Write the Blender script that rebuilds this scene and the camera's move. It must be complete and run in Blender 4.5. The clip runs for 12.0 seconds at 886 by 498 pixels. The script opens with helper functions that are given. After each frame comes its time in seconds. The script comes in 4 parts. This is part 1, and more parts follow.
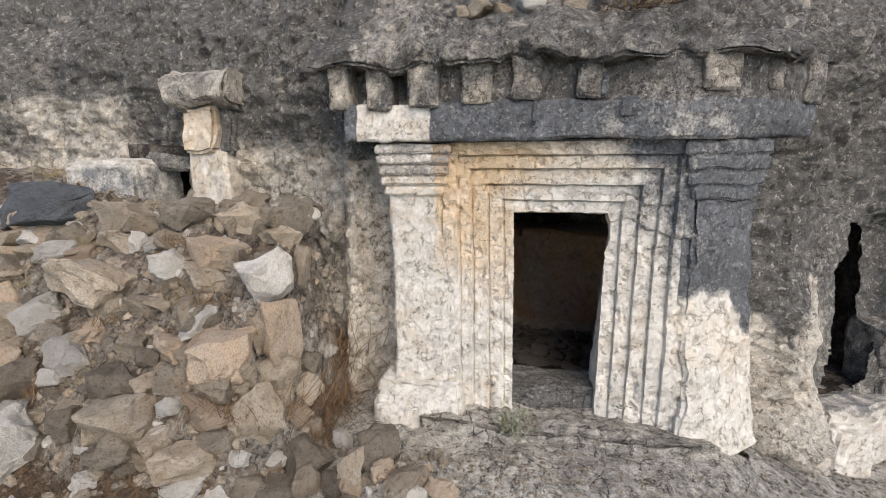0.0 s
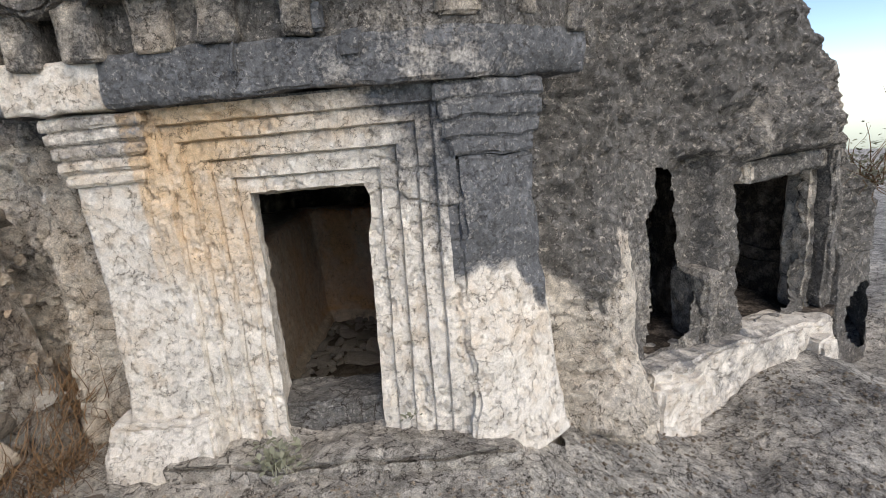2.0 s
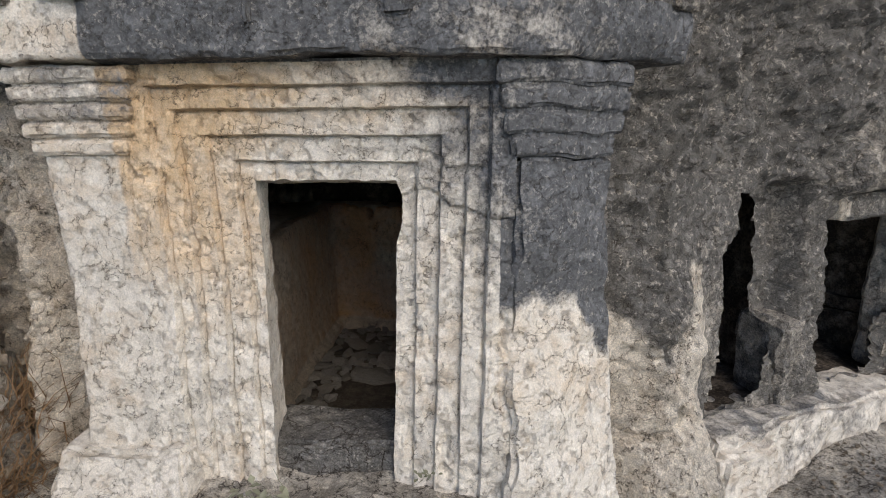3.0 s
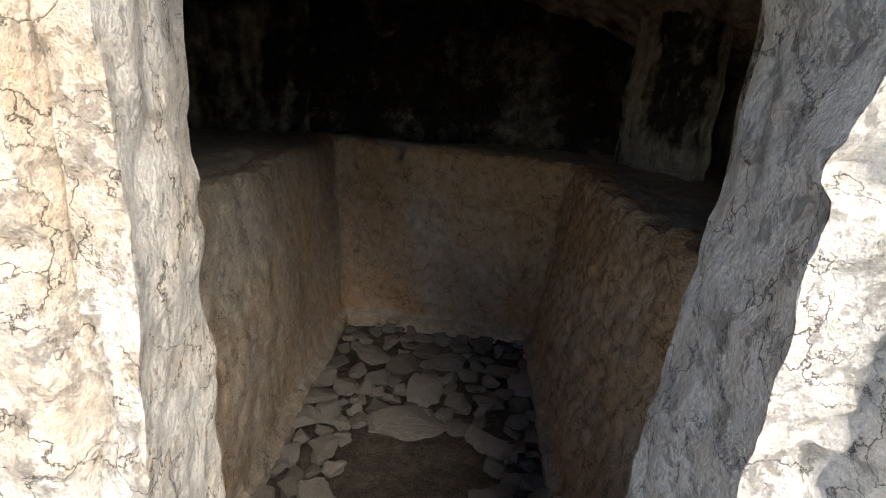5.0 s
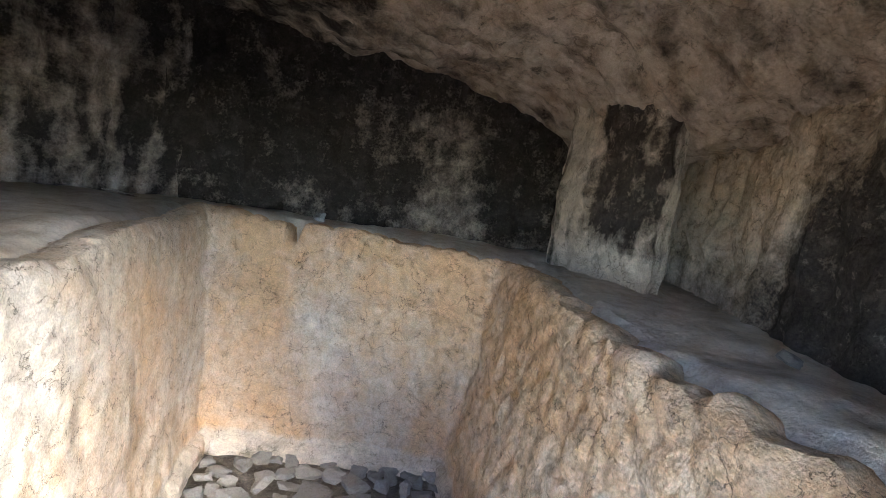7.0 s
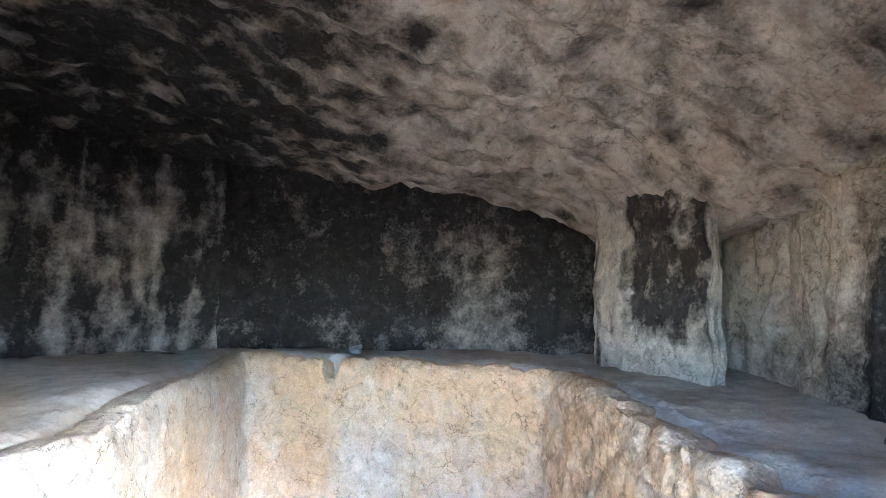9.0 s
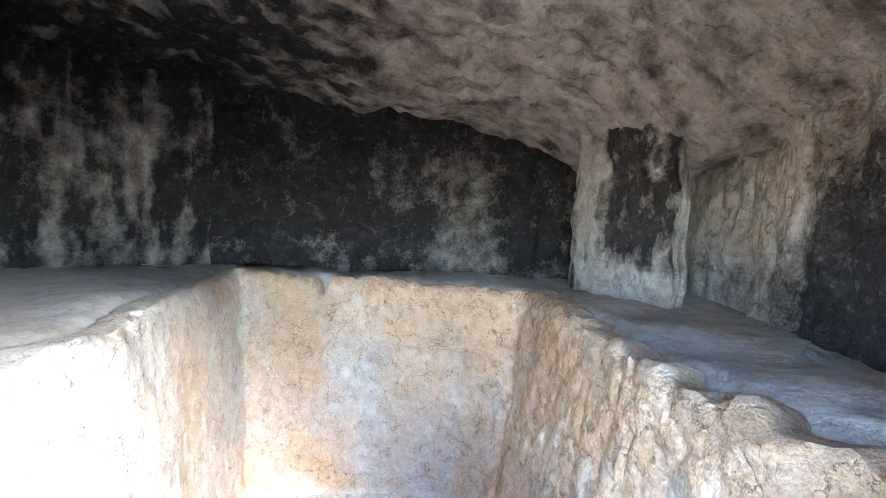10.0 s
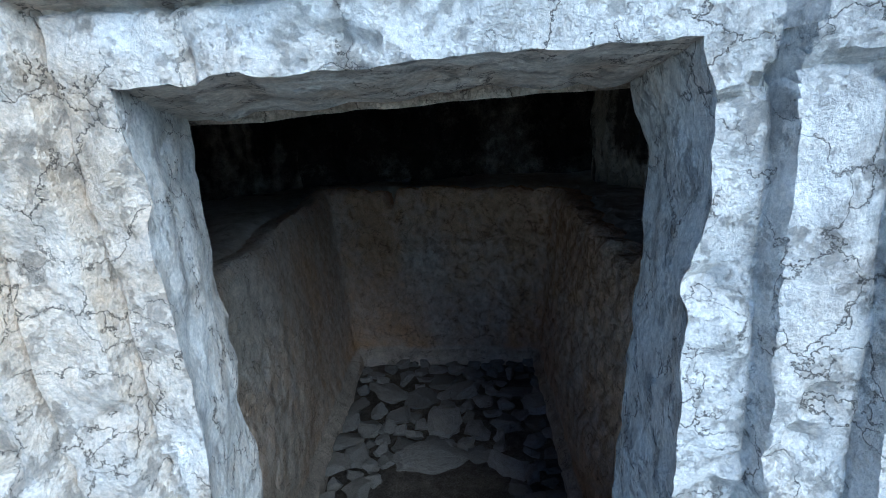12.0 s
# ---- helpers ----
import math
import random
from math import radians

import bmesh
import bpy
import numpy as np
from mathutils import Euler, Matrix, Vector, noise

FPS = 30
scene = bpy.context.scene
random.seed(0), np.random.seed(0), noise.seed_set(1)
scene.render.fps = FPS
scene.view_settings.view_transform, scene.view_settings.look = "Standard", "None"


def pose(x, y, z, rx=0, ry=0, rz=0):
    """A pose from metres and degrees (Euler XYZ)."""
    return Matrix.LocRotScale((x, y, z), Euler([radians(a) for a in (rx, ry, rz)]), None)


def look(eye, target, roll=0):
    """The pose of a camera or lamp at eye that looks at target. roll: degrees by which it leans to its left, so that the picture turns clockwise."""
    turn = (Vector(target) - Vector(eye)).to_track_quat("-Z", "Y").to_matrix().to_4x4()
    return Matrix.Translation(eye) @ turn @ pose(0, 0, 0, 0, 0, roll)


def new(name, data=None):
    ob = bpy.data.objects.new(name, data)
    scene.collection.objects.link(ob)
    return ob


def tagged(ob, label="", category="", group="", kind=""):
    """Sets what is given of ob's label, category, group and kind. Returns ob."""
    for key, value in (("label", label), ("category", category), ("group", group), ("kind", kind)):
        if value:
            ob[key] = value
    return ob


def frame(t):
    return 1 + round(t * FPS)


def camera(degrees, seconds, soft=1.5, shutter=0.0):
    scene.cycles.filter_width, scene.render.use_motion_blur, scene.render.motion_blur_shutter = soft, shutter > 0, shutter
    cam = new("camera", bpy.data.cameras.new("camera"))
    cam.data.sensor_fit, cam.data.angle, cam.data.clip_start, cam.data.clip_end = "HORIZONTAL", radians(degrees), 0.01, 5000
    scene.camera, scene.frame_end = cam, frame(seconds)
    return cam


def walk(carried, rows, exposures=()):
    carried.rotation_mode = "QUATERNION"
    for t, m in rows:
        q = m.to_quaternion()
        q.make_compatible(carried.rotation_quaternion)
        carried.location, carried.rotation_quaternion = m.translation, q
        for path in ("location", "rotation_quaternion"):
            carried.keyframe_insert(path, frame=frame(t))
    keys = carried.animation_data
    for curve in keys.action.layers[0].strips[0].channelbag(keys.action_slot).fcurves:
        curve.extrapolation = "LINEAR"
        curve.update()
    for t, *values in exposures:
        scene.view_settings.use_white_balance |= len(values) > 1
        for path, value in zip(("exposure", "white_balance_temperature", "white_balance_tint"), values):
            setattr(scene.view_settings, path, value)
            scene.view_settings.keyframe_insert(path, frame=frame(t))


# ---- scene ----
cam = camera(82.0, 12.0, soft=0.6)
PATH = [
    (0, (0.003, -3.152, 1.838), (-0.44, -1.243, 1.444), -0.6),
    (0.5, (0.004, -3.023, 1.804), (-0.437, -1.114, 1.401), -0.6),
    (1, (0.207, -2.766, 1.737), (-0.202, -0.852, 1.325), -1.2),
    (1.5, (0.554, -2.564, 1.742), (0.237, -0.64, 1.301), -3.6),
    (2, (0.763, -2.427, 1.681), (0.657, -0.487, 1.206), -5.2),
    (2.5, (0.753, -2.332, 1.697), (0.711, -0.391, 1.22), -3.7),
    (3, (0.623, -1.928, 1.635), (0.456, 0.011, 1.172), -0.3),
    (3.5, (0.487, -1.435, 1.523), (0.186, 0.49, 1.071), 1.9),
    (3.7, (0.401, -1.301, 1.449), (0.078, 0.624, 1.013), 2.5),
    (5.3, (-0.022, -0.217, 1.214), (-0.046, 1.69, 0.609), 4.1),
    (5.5, (-0.035, -0.124, 1.201), (-0.007, 1.786, 0.611), 4.5),
    (6, (-0.044, 0.041, 1.209), (0.111, 1.963, 0.678), 5.8),
    (6.5, (-0.076, 0.117, 1.204), (0.158, 2.057, 0.78), 7.6),
    (7, (-0.112, 0.159, 1.227), (0.197, 2.117, 0.964), 8.9),
    (7.5, (-0.1, 0.192, 1.206), (0.196, 2.169, 1.174), 8.7),
    (7.7, (-0.097, 0.222, 1.191), (0.21, 2.198, 1.236), 7.6),
    (9.3, (-0.088, 0.183, 1.24), (0.028, 2.172, 1.411), 0.1),
    (9.5, (-0.088, 0.171, 1.239), (0.047, 2.165, 1.323), 0.9),
    (10, (-0.081, 0.092, 1.23), (0.104, 2.08, 1.112), 2.2),
    (10.5, (-0.083, -0.028, 1.28), (0.051, 1.949, 1.008), -0.5),
    (11, (-0.065, -0.161, 1.351), (-0.011, 1.792, 0.925), -3.2),
    (11.5, (-0.02, -0.347, 1.368), (-0.073, 1.589, 0.866), -4.4),
    (12, (0.06, -0.5, 1.398), (-0.06, 1.424, 0.862), -4.8),
]
EXPOSURES = [(0, 1.04, 6750, 12), (2.0, 0.96, 6700, 12), (2.5, 0.8, 6650, 12), (3.0, 0.76, 6750, 12), (3.7, 0.88, 6750, 12), (5.3, 2.75, 6900, 12), (5.5, 3.3, 6800, 12), (6.0, 4.8, 6450, 12),
             (6.5, 5.35, 6350, 12), (7.0, 5.55, 6100, 11), (7.7, 5.8, 5850, 10), (9.3, 6.6, 5200, 8), (9.5, 6.6, 5200, 8), (10.5, 5.9, 5200, 8), (11.0, 5.0, 5150, 8), (11.5, 3.7, 5050, 6), (12, 1.48, 4650, 1)]
walk(cam, [(t, look(eye, target, roll)) for t, eye, target, roll in PATH], EXPOSURES)

# ---- world, sun, exposure ----
world = bpy.data.worlds.new("world")
scene.world = world
world.use_nodes = True
wn = world.node_tree.nodes
sky = wn.new("ShaderNodeTexSky")
sky.sky_type = "NISHITA"
sky.sun_disc = False
sky.sun_elevation = radians(40)
sky.sun_rotation = radians(145)
sky.dust_density = 0.1
sky.ozone_density = 1.5
sky.air_density = 0.6
sky.altitude = 400
wn["Background"].inputs["Strength"].default_value = 0.12
world.node_tree.links.new(sky.outputs[0], wn["Background"].inputs["Color"])
sun = new("sun", bpy.data.lights.new("sun", "SUN"))
sun.data.energy = 2.1
sun.data.angle = radians(54)
sun.data.color = (1.0, 0.93, 0.82)
sun.matrix_world = look((3.9, -5.5, 4.9), (0, 0, 0))


# ---- materials ----
def nodes_of(name):
    m = bpy.data.materials.new(name)
    m.use_nodes = True
    nt = m.node_tree
    b = nt.nodes["Principled BSDF"]
    b.inputs["Specular IOR Level"].default_value = 0.15
    return m, nt, b


def put(nt, kind, values=(), **props):
    n = nt.nodes.new(kind)
    for k, v in props.items():
        setattr_safe(n, k, v)
    for k, v in dict(values).items():
        n.inputs[k].default_value = v
    return n


def setattr_safe(n, k, v):
    if k == "op":
        n.operation = v
    elif k == "dim":
        n.noise_dimensions = v
    elif k == "feature":
        n.feature = v
    elif k == "attr":
        n.attribute_name = v
    elif k == "clamp":
        n.use_clamp = v


def link(nt, a, b):
    nt.links.new(a, b)


def noise_fac(nt, vec, scale, detail=6, rough=0.6, dist=0.0):
    n = put(nt, "ShaderNodeTexNoise", {"Scale": scale, "Detail": detail, "Roughness": rough, "Distortion": dist})
    link(nt, vec, n.inputs["Vector"])
    return n.outputs["Fac"]


def ramp(nt, fac, lo, hi):
    n = put(nt, "ShaderNodeMapRange", {"From Min": lo, "From Max": hi})
    link(nt, fac, n.inputs["Value"])
    return n.outputs["Result"]


def calc(nt, op, a, b):
    n = put(nt, "ShaderNodeMath", op=op)
    for i, x in enumerate((a, b)):
        if isinstance(x, (int, float)):
            n.inputs[i].default_value = x
        else:
            link(nt, x, n.inputs[i])
    return n.outputs[0]


def blend(nt, fac, a, b):
    n = nt.nodes.new("ShaderNodeMix")
    n.data_type = "RGBA"
    ins = [s for s in n.inputs if s.type == "RGBA"]
    if isinstance(fac, (int, float)):
        n.inputs[0].default_value = fac
    else:
        link(nt, fac, n.inputs[0])
    for s, x in zip(ins, (a, b)):
        if isinstance(x, tuple):
            s.default_value = (*x, 1)
        else:
            link(nt, x, s)
    return [s for s in n.outputs if s.type == "RGBA"][0]


def toned(nt, col, fac, lo, hi):
    """The colour made darker or lighter, from lo to hi, by a factor of 0 to 1."""
    n = nt.nodes.new("ShaderNodeVectorMath")
    n.operation = "SCALE"
    link(nt, col, n.inputs[0])
    link(nt, calc(nt, "ADD", calc(nt, "MULTIPLY", fac, hi - lo), lo), n.inputs["Scale"])
    return n.outputs[0]


def rock_material(name, pale, warm, grey, dark, crackle=0.55, relief=0.012, spots=0.5, pale_b=None, flecks=0.7, cavity=0.35, coarse=1.0, lumps=0.0, grain=1.0, fissure=0.03, fuzz=1.0, web=0.6, soft_edge=(0.3, 0.72), pits=0.45):
    """Limestone: pale and warm stone, crossed by fine cracks, with a grey patina and dark lichen where the surface carries them."""
    m, nt, b = nodes_of(name)
    co = nt.nodes.new("ShaderNodeTexCoord").outputs["Object"]
    pat = put(nt, "ShaderNodeAttribute", attr="patina").outputs["Fac"]
    och = put(nt, "ShaderNodeAttribute", attr="ochre").outputs["Fac"]
    big = noise_fac(nt, co, 2.3, 5, 0.6, 0.4)
    mid = noise_fac(nt, co, 11, 9, 0.68, 0.1)
    fine = noise_fac(nt, co, 70, 6, 0.7)
    grit = noise_fac(nt, co, 260, 3, 0.7)
    base = blend(nt, ramp(nt, mid, 0.35, 0.7), pale, pale_b or tuple(c * 0.74 for c in pale))
    of = ramp(nt, calc(nt, "ADD", och, calc(nt, "MULTIPLY", calc(nt, "SUBTRACT", mid, 0.5), 1.3)), 0.15, 0.95)
    base = blend(nt, of, base, warm)
    # grey patina breaks up at three scales
    pf = calc(nt, "ADD", pat, calc(nt, "MULTIPLY", calc(nt, "SUBTRACT", big, 0.5), 0.5))
    pf = calc(nt, "ADD", pf, calc(nt, "MULTIPLY", calc(nt, "SUBTRACT", mid, 0.5), 0.9))
    pf = calc(nt, "ADD", pf, calc(nt, "MULTIPLY", calc(nt, "SUBTRACT", fine, 0.5), 0.55))
    pf = ramp(nt, pf, *soft_edge)
    gcol = blend(nt, ramp(nt, fine, 0.35, 0.7), grey, tuple(c * 0.55 for c in grey))
    gcol = blend(nt, ramp(nt, mid, 0.52, 0.75), gcol, tuple(min(1, c * 1.75) for c in grey))
    col = blend(nt, pf, base, gcol)
    # pale flecks, and dark cavities with the shade of the hollows painted in
    fleck = noise_fac(nt, co, 42 * coarse, 8, 0.74, 0.1)
    cav = noise_fac(nt, co, 26 * coarse, 9, 0.78, 0.15)
    col = blend(nt, calc(nt, "MULTIPLY", calc(nt, "MULTIPLY", ramp(nt, fleck, 0.56, 0.62), pf), flecks), col, tuple(0.5 * (a + c) for a, c in zip(pale, grey)))
    col = blend(nt, calc(nt, "MULTIPLY", ramp(nt, cav, 0.41, 0.355), cavity), col, tuple(0.25 * c for c in pale))
    # dark lichen specks
    v = put(nt, "ShaderNodeTexVoronoi", {"Scale": 26.0, "Randomness": 1.0})
    link(nt, co, v.inputs["Vector"])
    sp = ramp(nt, calc(nt, "ADD", v.outputs["Distance"], calc(nt, "MULTIPLY", mid, 0.9)), 0.62, 0.5)
    col = blend(nt, calc(nt, "MULTIPLY", calc(nt, "MULTIPLY", sp, ramp(nt, pat, 0.3, 0.8)), spots), col, dark)
    # cracks
    warp = nt.nodes.new("ShaderNodeVectorMath")
    warp.operation = "MULTIPLY_ADD"
    nv = put(nt, "ShaderNodeTexNoise", {"Scale": 5.0, "Detail": 8.0, "Roughness": 0.62})
    link(nt, co, nv.inputs["Vector"])
    link(nt, nv.outputs["Color"], warp.inputs[0])
    warp.inputs[1].default_value = (0.3, 0.3, 0.3)
    link(nt, co, warp.inputs[2])
    ck = put(nt, "ShaderNodeTexVoronoi", {"Scale": 9.0}, feature="DISTANCE_TO_EDGE")
    link(nt, warp.outputs[0], ck.inputs["Vector"])
    ck2 = put(nt, "ShaderNodeTexVoronoi", {"Scale": 27.0}, feature="DISTANCE_TO_EDGE")
    link(nt, warp.outputs[0], ck2.inputs["Vector"])
    seam = ramp(nt, ck.outputs["Distance"], fissure, 0.2 * fissure)
    seam = calc(nt, "MULTIPLY", seam, ramp(nt, mid, 0.42, 0.52))
    seam2 = calc(nt, "MULTIPLY", ramp(nt, ck2.outputs["Distance"], 0.055, 0.015), ramp(nt, big, 0.46, 0.54))
    seams = calc(nt, "MAXIMUM", seam, calc(nt, "MULTIPLY", seam2, web))
    col = blend(nt, calc(nt, "MULTIPLY", seams, crackle), col, (0.06, 0.05, 0.042))
    # tone: blotches a hand across, and a crisp grain
    speck = noise_fac(nt, co, 150, 5, 0.8)
    patch = noise_fac(nt, co, 17, 10, 0.78)
    col = toned(nt, col, ramp(nt, patch, 0.4, 0.6), 1 - 0.22 * grain, 1 + 0.2 * grain)
    col = toned(nt, col, ramp(nt, speck, 0.4, 0.6), 1 - 0.35 * grain, 1 + 0.3 * grain)
    pit = ramp(nt, fine, 0.41, 0.34)
    col = blend(nt, calc(nt, "MULTIPLY", pit, pits), col, dark)
    link(nt, col, b.inputs["Base Color"])
    b.inputs["Roughness"].default_value = 0.92
    h = calc(nt, "ADD", calc(nt, "MULTIPLY", mid, 1.6), calc(nt, "MULTIPLY", fine, 0.8 * fuzz))
    h = calc(nt, "ADD", h, calc(nt, "MULTIPLY", grit, 0.22 * fuzz))
    h = calc(nt, "ADD", h, calc(nt, "MULTIPLY", ramp(nt, cav, 0.28, 0.46), 0.9 * fuzz))
    h = calc(nt, "ADD", h, calc(nt, "MULTIPLY", fleck, 0.8 * fuzz))
    h = calc(nt, "SUBTRACT", h, calc(nt, "MULTIPLY", seams, 0.45 * min(1, crackle * 2)))
    h = calc(nt, "ADD", h, calc(nt, "MULTIPLY", speck, 0.5 * grain))
    if lumps:
        # flaked and chipped faces
        lv = put(nt, "ShaderNodeTexVoronoi", {"Scale": 15.0, "Randomness": 1.0})
        bend = nt.nodes.new("ShaderNodeVectorMath")
        bend.operation = "MULTIPLY_ADD"
        bn = put(nt, "ShaderNodeTexNoise", {"Scale": 9.0, "Detail": 3.0})
        link(nt, co, bn.inputs["Vector"])
        link(nt, bn.outputs["Color"], bend.inputs[0])
        bend.inputs[1].default_value = (0.09, 0.09, 0.09)
        link(nt, co, bend.inputs[2])
        link(nt, bend.outputs[0], lv.inputs["Vector"])
        h = calc(nt, "SUBTRACT", h, calc(nt, "MULTIPLY", lv.outputs["Distance"], lumps))
    bump = put(nt, "ShaderNodeBump", {"Strength": 1.0, "Distance": relief})
    link(nt, h, bump.inputs["Height"])
    link(nt, bump.outputs[0], b.inputs["Normal"])
    return m


PALE, WARM, GREY, DARK = (0.78, 0.72, 0.63), (0.66, 0.48, 0.30), (0.15, 0.152, 0.156), (0.03, 0.026, 0.022)
LIMESTONE = rock_material("carved_limestone", PALE, WARM, GREY, DARK, crackle=0.75, relief=0.010, flecks=0.5, cavity=0.2, grain=0.45, fissure=0.015, web=0.1, pits=0.2, lumps=0.35, soft_edge=(0.38, 0.74))
CLIFF = rock_material("weathered_cliff", (0.78, 0.7, 0.59), (0.5, 0.36, 0.23), (0.205, 0.193, 0.176), DARK, crackle=0.8, relief=0.022, cavity=0.6, flecks=1.0, coarse=0.6, lumps=1.0, grain=0.9, web=0.3, pits=0.25, soft_edge=(0.36, 0.74))
PLASTER = rock_material("chamber_limestone", (0.7, 0.6, 0.475), (0.64, 0.42, 0.24), (0.075, 0.062, 0.052), (0.022, 0.018, 0.015), crackle=0.75, relief=0.015, spots=0.5, flecks=0.4, cavity=0.35,
                        coarse=0.5, lumps=1.2, grain=0.5, fissure=0.016, fuzz=0.8, web=0.3, pits=0.12)
# smoke-blackened chamber rock; also painted shade for the rooms behind side doorways
SOOT_SHADE = rock_material("sooty_and_shaded_rock", (0.52, 0.43, 0.345), (0.4, 0.27, 0.17), (0.035, 0.029, 0.024), (0.015, 0.012, 0.01), crackle=0.5, relief=0.014, spots=0.3, flecks=0.15, cavity=0.85,
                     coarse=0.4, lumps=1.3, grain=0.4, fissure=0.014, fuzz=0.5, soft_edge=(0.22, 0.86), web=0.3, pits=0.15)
DUST = rock_material("dusty_bench_rock", (0.66, 0.58, 0.47), (0.5, 0.36, 0.22), (0.2, 0.17, 0.14), (0.05, 0.04, 0.03), crackle=0.25, relief=0.007, spots=0.2, flecks=0.3, cavity=0.2,
                     coarse=0.5, lumps=0.6, grain=0.3, fissure=0.012, fuzz=0.7, web=0.2, pits=0.15)
GROUND = rock_material("trodden_rock", (0.66, 0.61, 0.53), (0.15, 0.10, 0.062), (0.22, 0.21, 0.195), DARK, crackle=0.95, relief=0.018, cavity=0.9, lumps=1.0, fissure=0.045)
EARTH = rock_material("dusty_earth", (0.22, 0.185, 0.15), (0.2, 0.12, 0.07), (0.11, 0.095, 0.08), DARK, crackle=0.15, relief=0.02)


def stone_material(name, a, b2, c, relief=0.022):
    m, nt, b = nodes_of(name)
    co = nt.nodes.new("ShaderNodeTexCoord").outputs["Object"]
    rnd = nt.nodes.new("ShaderNodeObjectInfo").outputs["Random"]
    off = nt.nodes.new("ShaderNodeVectorMath")
    off.operation = "ADD"
    link(nt, co, off.inputs[0])
    link(nt, calc(nt, "MULTIPLY", rnd, 37.0), off.inputs[1])
    vec = off.outputs[0]
    big, mid, fine = noise_fac(nt, vec, 3, 6, 0.65, 0.5), noise_fac(nt, vec, 13, 9, 0.74), noise_fac(nt, vec, 60, 6, 0.78)
    col = blend(nt, ramp(nt, big, 0.38, 0.62), a, b2)
    col = blend(nt, calc(nt, "MULTIPLY", ramp(nt, mid, 0.52, 0.62), 0.75), col, c)
    col = blend(nt, calc(nt, "MULTIPLY", ramp(nt, fine, 0.42, 0.35), 0.8), col, (0.06, 0.05, 0.04))
    col = toned(nt, col, ramp(nt, rnd, 0.0, 1.0), 0.62, 1.08)
    col = toned(nt, col, ramp(nt, fine, 0.45, 0.6), 0.85, 1.25)
    link(nt, col, b.inputs["Base Color"])
    b.inputs["Roughness"].default_value = 0.93
    bump = put(nt, "ShaderNodeBump", {"Strength": 1.0, "Distance": relief})
    link(nt, calc(nt, "ADD", calc(nt, "MULTIPLY", mid, 1.5), calc(nt, "MULTIPLY", fine, 0.5)), bump.inputs["Height"])
    link(nt, bump.outputs[0], b.inputs["Normal"])
    return m


STONE = {
    "white": stone_material("white_limestone_stone", (0.76, 0.71, 0.64), (0.68, 0.62, 0.54), (0.5, 0.44, 0.36)),
    "cream": stone_material("cream_limestone_stone", (0.6, 0.505, 0.395), (0.48, 0.38, 0.275), (0.27, 0.21, 0.15)),
    "ochre": stone_material("ochre_limestone_stone", (0.64, 0.47, 0.33), (0.62, 0.5, 0.38), (0.38, 0.28, 0.2)),
    "grey": stone_material("grey_limestone_stone", (0.37, 0.31, 0.245), (0.28, 0.23, 0.175), (0.14, 0.115, 0.085)),
    "blue": stone_material("blue_grey_stone", (0.2, 0.21, 0.22), (0.15, 0.155, 0.16), (0.1, 0.1, 0.1)),
    "dusty": stone_material("dusty_grey_stone", (0.36, 0.335, 0.3), (0.31, 0.285, 0.255), (0.22, 0.2, 0.175), 0.006),
}


# ---- plan: the facade follows a line that bends away at its far end ----
def smooth(x, a, b):
    t = min(1.0, max(0.0, (x - a) / (b - a)))  # a above b turns the step round
    return t * t * (3 - 2 * t)


STEP = 0.01
LINE = {}
px, py = 0.0, 0.0
for k in range(0, 1000):
    u = k * STEP
    a = radians(36 * smooth(u, 0.5, 0.95) - 10 * smooth(u, 1.9, 2.4) + 60 * smooth(u, 4.5, 5.3))
    LINE[k] = (px, py, a)
    px, py = px + STEP * math.cos(a), py + STEP * math.sin(a)


def at(u, v, z):
    """u along the facade, v out of it, z up."""
    if u <= 0:
        return (u, -v, z)
    k = min(998, int(u / STEP))
    x, y, a = LINE[k]
    r = u - k * STEP
    return (x + r * math.cos(a) + v * math.sin(a), y + r * math.sin(a) - v * math.cos(a), z)


def fbm(p, scale, octaves=4):
    return noise.fractal(Vector(p) * scale, 0.9, 2.0, octaves, noise_basis="PERLIN_ORIGINAL")


def lean(z):
    return 0.10 * max(0.0, 1.0 - z)


def patina(u, z):
    """Grey weathering, by where it grows on the rock."""
    n = 0.18 * fbm((u, 3.3, z), 1.7)
    if z > 1.86:
        p = 0.85 if u > -0.75 or z > 2.12 else 0.12
        if z > 2.3:
            p = 0.72
    elif u < -1.2:
        p = 0.36 - 0.18 * smooth(u, -1.65, -1.45)
    elif u < -0.66:
        p = 0.08 + 0.35 * smooth(z, 1.55, 1.7)
    elif u < 0.66:
        # last term, under the lintel: dark stain with the beam's shade painted in
        p = 0.02 + 0.5 * smooth(u, 0.0, 0.5) * smooth(z, 0.9, 1.5) + 0.3 * smooth(u, 0.5, 0.66) + 0.35 * smooth(z, 1.70, 1.80)
    elif u < 2.05:
        line = 0.78 + 0.12 * math.sin(3.1 * u) + 0.25 * fbm((u, 0, 1), 2.5)
        p = 0.02 + 0.86 * smooth(z, line - 0.07, line + 0.07)
    else:
        p = 0.80
    if u < -1.2 and z > 1.75:
        p = 0.4 + 0.45 * smooth(z, 1.75, 2.0) * max(smooth(u, -3.7, -3.2), smooth(z, 2.15, 2.4)) + 0.2 * smooth(u, -1.9, -1.3)
    return min(1.0, max(0.0, p + n))


